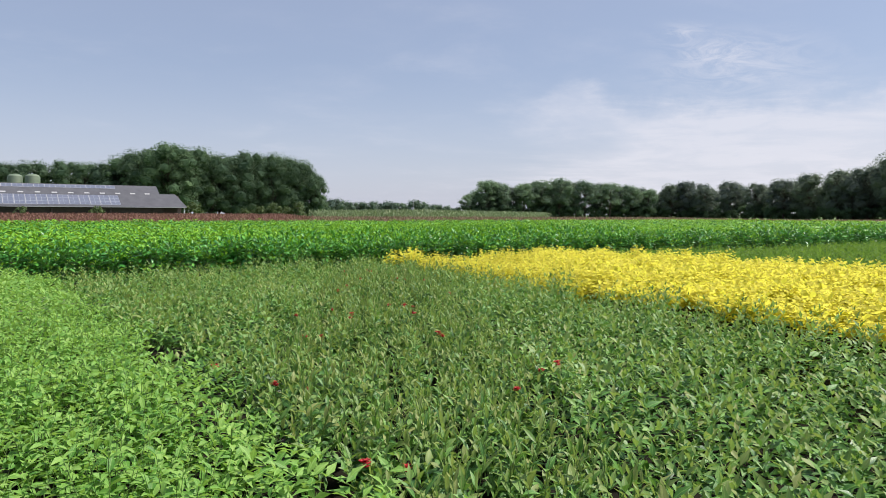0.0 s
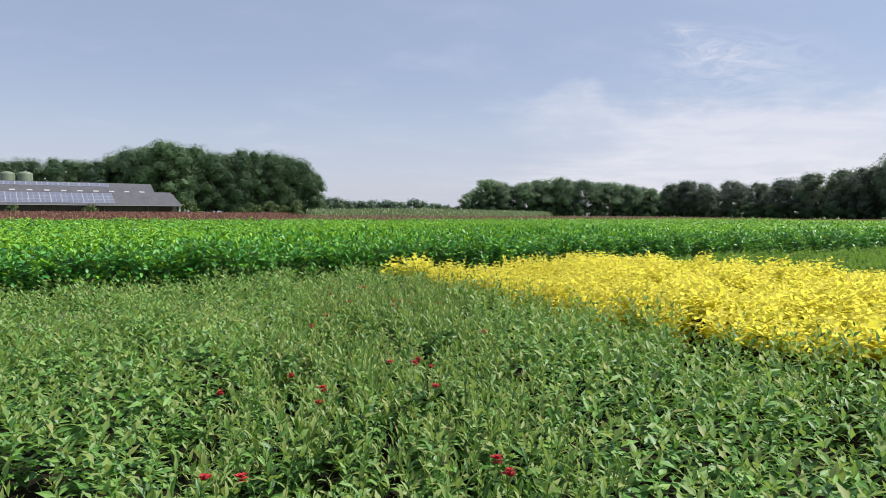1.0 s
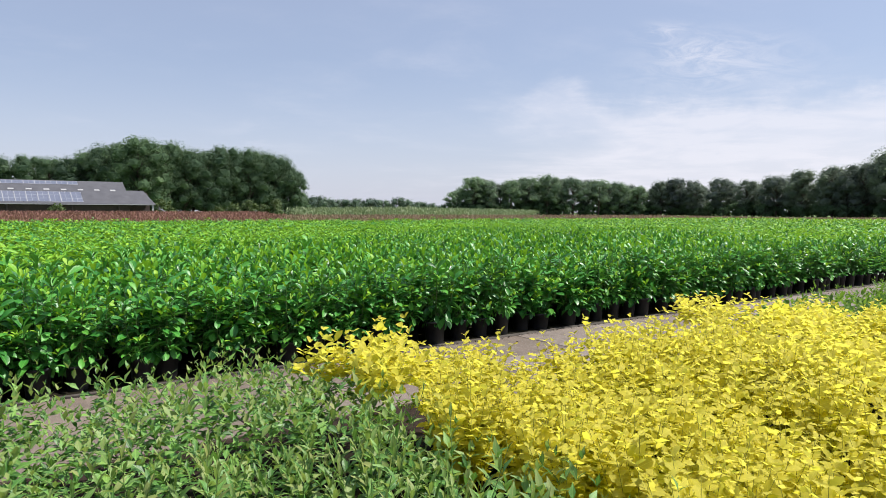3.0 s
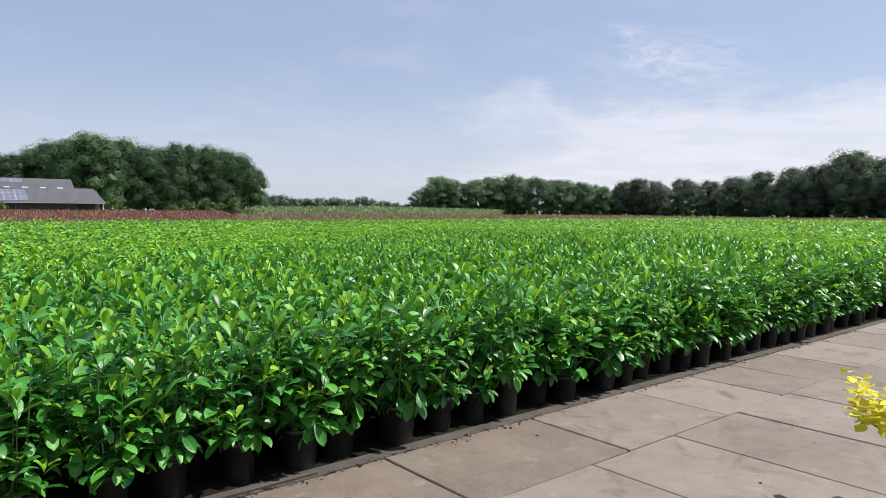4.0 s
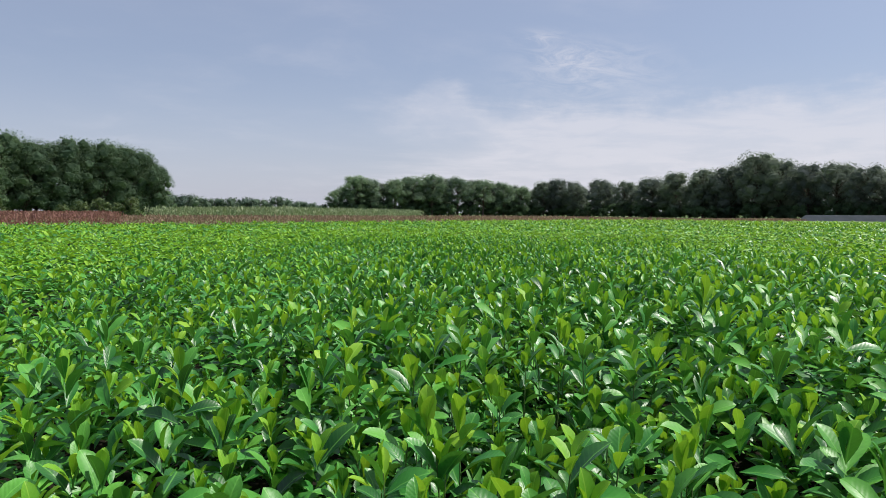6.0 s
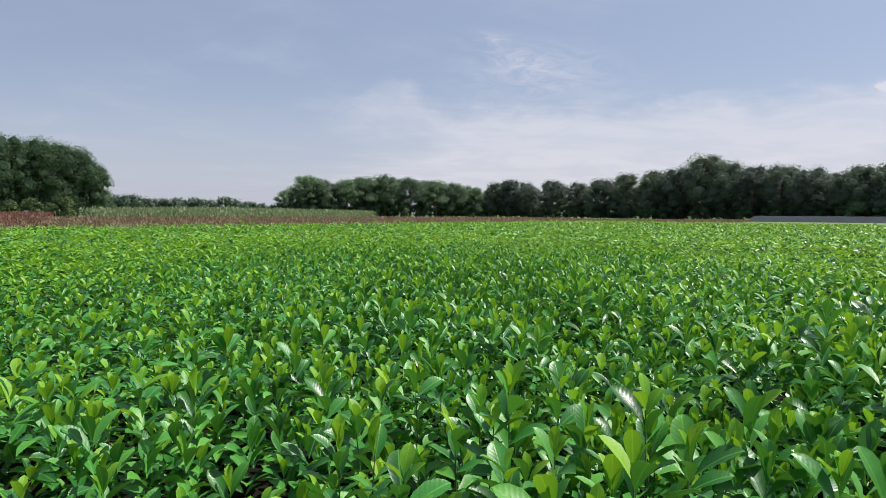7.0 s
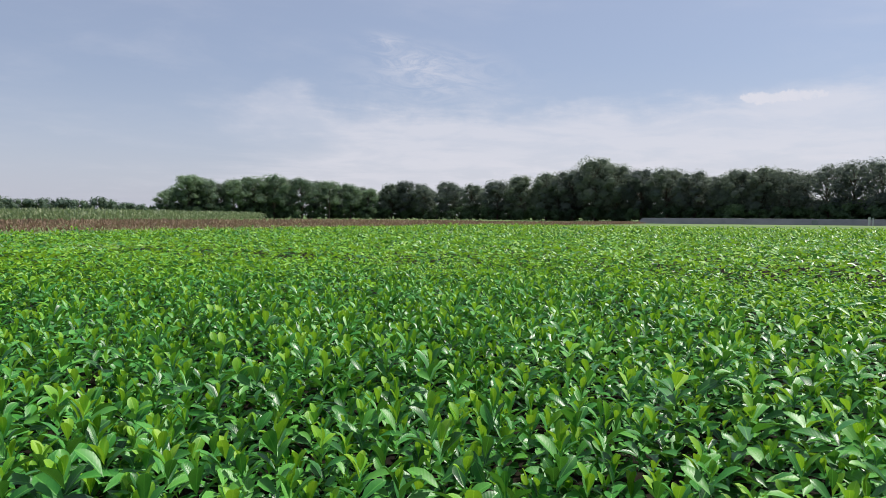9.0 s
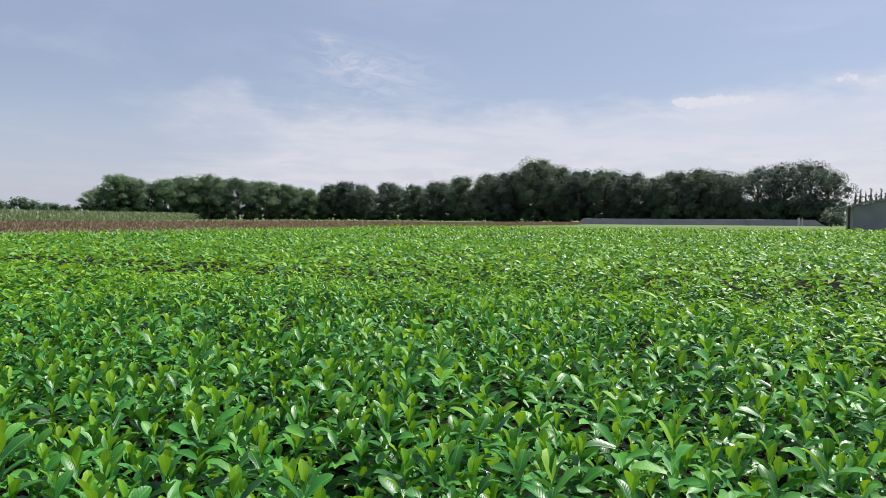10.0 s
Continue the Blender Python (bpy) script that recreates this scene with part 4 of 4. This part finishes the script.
def crop(name, corners, count, height, blade, material, label, lift=1.1, taper=1.0):
    """A standing crop: upright blades and leaves filling a field."""
    soup = Soup()
    p = quad_spots(*corners, count)
    a, b = np.array(corners[0], float), np.array(corners[1], float)
    along = np.clip(((p - a) @ (b - a)) / ((b - a) @ (b - a)), 0, 1)
    z = height * np.sqrt(FR.random(count)) * FR.uniform(0.8, 1.0, count) * np.interp(along, [0, 0.45, 0.75, 1], [1, 1, taper, taper])
    pos = np.stack([p[:, 0], p[:, 1], np.maximum(z - blade * 0.6, 0)], -1)
    leaves(soup, DIAMOND, pos, FR.uniform(0, 6.28, count), FR.normal(lift, 0.3, count), FR.normal(0, 0.5, count), blade * FR.uniform(0.7, 1.3, count), 0)
    tagged(new(name, soup.mesh(name, [material])), label, "crop", kind="stuff")


crop("red_shrub_strip", ((-69, 75), (-18.6, 101.5), (-28, 124.4), (-80, 102)), 17000, 1.60, 0.36, RED_LEAF, "long strip of dark red-leaved shrubs")
crop("brown_shrub_strip", ((-18.6, 101.5), (125, 177), (120, 188), (-28, 124.4)), 37000, 1.35, 0.36, BROWN_LEAF, "long strip of low brownish red shrubs", taper=0.55)
crop("red_shrub_block", ((-41, 190), (-112, 140), (-118, 148), (-46, 198)), 16000, 1.8, 0.42, RED_LEAF, "block of tall dark red-leaved shrubs")
crop("maize_field", ((-41, 208), (-5, 165), (54, 342), (0, 420)), 44000, 3.0, 0.8, MAIZE_LEAF, "field of pale green standing maize")

# ------------------------------------------------------------------ barn with solar roof


def build_barn():
    """Long low barn: x runs along the eaves (0 at the lower end bay, negative to the far left), y into the building."""
    root = tagged(new("barn"), "long farm barn with grey roof and solar panels", "barn")
    root.matrix_world = Matrix.Translation((-74.0, 199.7, -0.06)) @ Matrix.Rotation(ANGLE, 4, "Z")
    eave, ridge, half = 3.5, 9.5, 10.0
    x0, x1, ext = -78.0, -6.0, 0.0

    def roof_z(y):
        return eave + (ridge - eave) * y / half

    bm = bmesh.new()
    prism(bm, [(x0, 0.6, 0), (x0, 2 * half - 0.6, 0), (x0, 2 * half - 0.6, roof_z(0.4)), (x0, half, ridge - 0.3), (x0, 0.6, roof_z(0.4))], (x1 - x0 - 0.3, 0, 0))
    part("wall", bm_mesh("wall", bm, WALL), root, "dark brick barn wall")
    bm = bmesh.new()
    prism(bm, [(x1 - 0.3, 3.0, 0), (x1 - 0.3, 12.0, 0), (x1 - 0.3, 12.0, eave), (x1 - 0.3, 6.3, 6.8), (x1 - 0.3, 3.0, roof_z(2.6))], (5.6, 0, 0))
    part("wall", bm_mesh("wall", bm, WALL), root)
    bm = bmesh.new()
    prism(bm, [(x0 - 0.5, -0.2, roof_z(-0.2)), (x0 - 0.5, half, ridge), (x0 - 0.5, 2 * half + 0.2, roof_z(-0.2)), (x0 - 0.5, 2 * half + 0.2, roof_z(-0.2) + 0.18), (x0 - 0.5, half, ridge + 0.2), (x0 - 0.5, -0.2, roof_z(-0.2) + 0.18)], (x1 - x0 + 0.5, 0, 0))
    part("roof", bm_mesh("roof", bm, ROOF), root, "grey fibre-cement roof")
    bm = bmesh.new()
    prism(bm, [(x1 + 0.02, -0.2, roof_z(-0.2)), (x1 + 0.02, 6.3, 7.1), (x1 + 0.02, 12.8, eave - 0.2), (x1 + 0.02, 12.8, eave), (x1 + 0.02, 6.3, 7.3), (x1 + 0.02, -0.2, roof_z(-0.2) + 0.18)], (ext - x1, 0, 0))
    bmesh.ops.translate(bm, vec=(-1.6, 0, 0), verts=[v for v in bm.verts if v.co.x > -1 and v.co.y > 5 and v.co.y < 8])
    part("roof", bm_mesh("roof", bm, ROOF), root)
    bm = bmesh.new()
    box(bm, x0 - 0.5, -0.34, roof_z(-0.2) - 0.06, ext, -0.21, roof_z(-0.2) + 0.12)
    part("gutter", bm_mesh("gutter", bm, FRAME), root, "pale metal gutter")
    for x in (-0.6, -9.0, -20, -34, -48, -62):
        bm = bmesh.new()
        box(bm, x - 0.16, -0.02, 0, x + 0.16, 0.3, roof_z(0.0))
        part("post", bm_mesh("post", bm, METAL if x > -1 else WALL), root, "upright steel post")
    slope = math.atan2(ridge - eave, half)
    run = half / math.cos(slope)
    lay = Matrix.Translation((0, 0, eave + 0.19)) @ Matrix.Rotation(slope, 4, "X")

    def cell_mesh(w, h):
        cols, rows = 2, max(1, round(h / 1.65))
        xs = [0.0] + [x for i in range(cols) for x in (i * w / cols + (0.17 if i == 0 else 0.05), (i + 1) * w / cols - 0.03)] + [w]
        ys = [0.0] + [y for j in range(rows) for y in (j * h / rows + 0.07, (j + 1) * h / rows - 0.04)] + [h]
        bm = bmesh.new()
        grid = [[bm.verts.new((x, y, 0.06)) for x in xs] for y in ys]
        for j in range(len(ys) - 1):
            for i in range(len(xs) - 1):
                f = bm.faces.new((grid[j][i], grid[j][i + 1], grid[j + 1][i + 1], grid[j + 1][i]))
                f.material_index = 0 if i % 2 and j % 2 else 1
        edge = [e for e in bm.edges if e.is_boundary]
        r = bmesh.ops.extrude_edge_only(bm, edges=edge)
        bmesh.ops.translate(bm, vec=(0, 0, -0.05), verts=[v for v in r["geom"] if isinstance(v, bmesh.types.BMVert)])
        me = bpy.data.meshes.new("solar_panel")
        bm.to_mesh(me)
        bm.free()
        me.materials.append(PANEL)
        me.materials.append(FRAME)
        return me

    low, high = cell_mesh(2.45, 5.1), cell_mesh(2.45, 1.7)
    light = bmesh.new()
    box(light, 0, 0, 0.0, 1.3, 0.6, 0.05)
    light = bm_mesh("skylight", light, ROOFLIGHT)
    for i in range(24):
        x = -18.6 - 2.5 * i
        for me, s in ((low, 0.6), (high, run - 2.1)):
            ob = part("solar_panel", me, root, "blue solar panel with pale frame")
            ob.matrix_basis = lay @ Matrix.Translation((x - 1.2, s, 0))
    for i in range(17):
        ob = part("skylight", light, root, "pale roof light")
        ob.matrix_basis = lay @ Matrix.Translation((-10.0 - 3.9 * i, 6.6, 0.01))


def lathe(profile, sides=24):
    bm = bmesh.new()
    rings = [[bm.verts.new((r * math.cos(k * math.tau / sides), r * math.sin(k * math.tau / sides), z)) for k in range(sides)] for r, z in profile]
    for a, b in zip(rings, rings[1:]):
        for k in range(sides):
            bm.faces.new((a[k], a[(k + 1) % sides], b[(k + 1) % sides], b[k]))
    bm.faces.new(rings[-1])
    return bm


def build_silo(x, y):
    root = tagged(new("feed_silo"), "pale green feed silo with domed top", "silo", "silos behind the barn")
    root.matrix_world = Matrix.Translation((x, y, -0.06))
    part("tank", bm_mesh("tank", lathe([(1.95, 0), (1.95, 12.45), (1.85, 12.75), (1.2, 13.1), (0.3, 13.3)]), TANK, True), root)
    soup = Soup()
    tube(soup, [(-1.2, 0, 13.1), (-1.0, 0, 14.2), (0.2, 0, 14.6), (1.0, 0, 14.0)], [0.12] * 4, 6)
    part("pipe", soup.mesh("pipe", [TANK]), root)


build_barn()
build_silo(-127.0, 205.7)
build_silo(-121.8, 205.8)

# ------------------------------------------------------------------ low clamp and shed at the far side


def build_clamp():
    root = tagged(new("silage_clamp"), "long low silage clamp under grey sheeting", "silage clamp")
    a, b = Vector((138.7, 198.4, -0.06)), Vector((184.8, 150.3, -0.06))
    length = (b - a).length
    yaw = math.atan2(b.y - a.y, b.x - a.x)
    root.matrix_world = Matrix.Translation(a) @ Matrix.Rotation(yaw, 4, "Z")
    bm = bmesh.new()
    prism(bm, [(0, 0, 0), (length, 0, 0), (length - 2.2, 0.8, 1.68), (2.0, 0.8, 1.68)], (0, 9, 0))
    part("cover", bm_mesh("cover", bm, SHEET), root, "weathered grey sheeting")
    bm = bmesh.new()
    box(bm, length * 0.90, -0.6, 0, length * 0.90 + 0.5, -0.25, 2.2)
    part("post", bm_mesh("post", bm, METAL), root, "white upright post")
    bm = bmesh.new()
    box(bm, length * 0.915, -0.6, 0, length * 0.915 + 0.22, -0.3, 2.05)
    part("post", bm_mesh("post", bm, METAL), root, "white upright post")
    bm = bmesh.new()
    box(bm, length * 0.70, -0.9, 0, length * 0.70 + 1.6, -0.3, 1.4)
    part("crate", bm_mesh("crate", bm, DARK_SHEET), root)


def build_shed():
    root = tagged(new("shed"), "dark grey shed with a low pitched roof", "shed")
    root.matrix_world = Matrix.Translation((110.8, 98.5, -0.06)) @ Matrix.Rotation(ANGLE - math.pi / 2, 4, "Z")
    bm = bmesh.new()
    prism(bm, [(0.3, 0.2, 0), (17.7, 0.2, 0), (17.7, 0.2, 4.0), (9, 0.2, 5.9), (0.3, 0.2, 4.0)], (0, 14, 0))
    part("wall", bm_mesh("wall", bm, DARK_SHEET), root)
    bm = bmesh.new()
    prism(bm, [(-0.8, -0.4, 3.85), (9, -0.4, 6.0), (18.8, -0.4, 3.85), (18.8, -0.4, 4.05), (9, -0.4, 6.25), (-0.8, -0.4, 4.05)], (0, 15, 0))
    part("roof", bm_mesh("roof", bm, SHEET), root)
    bm = bmesh.new()
    box(bm, -0.5, -0.3, 0, -0.2, 0.0, 4.05)
    part("post", bm_mesh("post", bm, WALL), root)


build_clamp()
build_shed()
hedge_bushes = [tree_proto("hedge_bush", "dull dark bush beside the shed", "bushes beside the shed", TR, 0.05, 1.4, 8, 360, 0.12, [HAZY_DARK_LEAF]) for _ in range(2)]
plant_trees(hedge_bushes, [(174.5 + 3.0 * k, 142.0 - 4.5 * k, 4.8 - 0.2 * k) for k in range(3)], 1.1)
firs = [tree_proto("fir_tree", "small pointed dark green fir", "firs behind the shed", TR, 0.04, 0.34, 20, 500, 0.04, [HAZY_DARK_LEAF], cone=True) for _ in range(2)]
plant_trees(firs, [(152.5 + 0.42 * k, 122.8 - 0.80 * k, 8.3 + 0.4 * math.sin(2.7 * k)) for k in range(10)], 1.4)

# ------------------------------------------------------------------ concrete slab path, last


def build_path():
    root = strip("pavement", -24, 34, -2.82, -0.01, -0.07, -0.008, PEAT, "path of pale concrete slabs between the beds", "path")
    rng = np.random.default_rng(3)

    def slab_mesh(w, h, stone):
        bm = bmesh.new()
        box(bm, 0.006, 0.006, -0.05, w - 0.006, h - 0.006, 0.0, 0.008)
        return bm_mesh("slab", bm, stone)

    first = [-3.73, -2.65, -1.57, -0.02, 1.44, 2.52, 3.42, 4.5, 5.9]
    first = list(np.arange(first[0] - 1.5 * 13, first[0] - 0.1, 1.5)) + first + list(np.arange(5.9 + 1.3, 34, 1.3))
    second = list(np.arange(0.56 - 1.04 * 23, 34, 1.04))
    for joints, v0, deep in ((first, -1.035, 1.035), (second, -2.80, 1.765)):
        cache = {}
        for a, b in zip(joints, joints[1:]):
            w = round(b - a, 2)
            short = deep > 1.2 and -13 < a < -3.3       # the shrubs stand on bare ground here
            stone = COARSE if -8 < a < (-0.1 if deep < 1.2 else -1.7) else CONCRETE
            kind = (w, stone.name, short)
            if kind not in cache:
                cache[kind] = slab_mesh(w, 0.95 if short else deep, stone)
            ob = part("slab", cache[kind], root)
            ob.matrix_basis = Matrix.Translation((a, -1.985 if short else v0, 0.012 + rng.normal(0, 0.002))) @ Euler((rng.normal(0, 0.002), rng.normal(0, 0.002), 0)).to_matrix().to_4x4()



def build_edging():
    """Low dark boards along the foot of the laurels, each its own length."""
    rng = np.random.default_rng(8)
    root = strip("trim_edging", -14, 34, -0.006, 0.135, -0.05, 0.013, EDGING, "dirty edging boards along the laurel bed", "edging")
    u = -6.9
    while u < -2.2:
        long = rng.uniform(0.9, 1.5)
        bm = bmesh.new()
        box(bm, 0, -0.045, 0.0, long - 0.02, 0.0, 0.020, 0.004)
        ob = part("board", bm_mesh("board", bm, EDGING), root)
        ob.matrix_basis = Matrix.Translation((u, 0.060 + rng.normal(0, 0.008), 0.013)) @ Matrix.Rotation(rng.normal(0, 0.006), 4, "Z")
        u += long


def build_crumbs():
    """Bits of peat and fallen leaf on the slabs next to the pots."""
    rng = np.random.default_rng(12)
    soup = Soup()
    n = 2600
    u = rng.uniform(-10, 15, n)
    v = np.where(rng.random(n) < 0.975, 0.02 - np.abs(rng.normal(0, 0.055, n)) * (0.6 + 0.6 * np.sin(u * 5.0) ** 2) - 0.004, -rng.uniform(0.0, 2.7, n))
    p = to_world(np.stack([u, v], -1))
    r = rng.uniform(0.003, 0.013, n) * np.where(rng.random(n) < 0.10, 2.0, 1.0)
    top = np.array([(1, 0, 0), (-0.4, 0.9, 0), (-0.6, -0.8, 0), (0.1, 0, 0.35)])
    spin = rng.uniform(0, 6.28, n)
    c, k = np.cos(spin)[:, None], np.sin(spin)[:, None]
    out = np.stack([p[:, :1] + r[:, None] * (c * top[None, :, 0] - k * top[None, :, 1]), p[:, 1:] + r[:, None] * (k * top[None, :, 0] + c * top[None, :, 1]), 0.014 + r[:, None] * top[None, :, 2]], -1)
    tris = np.array([(0, 1, 3), (1, 2, 3), (2, 0, 3)])
    soup.add(out.reshape(-1, 3), (tris[None] + (np.arange(n) * 4)[:, None, None]).reshape(-1, 3))
    tagged(new("peat_crumbs", soup.mesh("peat_crumbs", [PEAT], False)), "dark crumbs of peat scattered on the slabs", "debris", kind="stuff")


build_edging()
build_crumbs()
build_path()

for src, m in HOMES.items():
    src.matrix_basis = m
for shrub_ob, shrub_m, kind, fx, fy in BLOOMS:
    ob = part("blossom", kind, shrub_ob, "crimson weigela blossom")
    ob.matrix_basis = shrub_m.inverted() @ Matrix.Translation((fx, fy, 0.665))
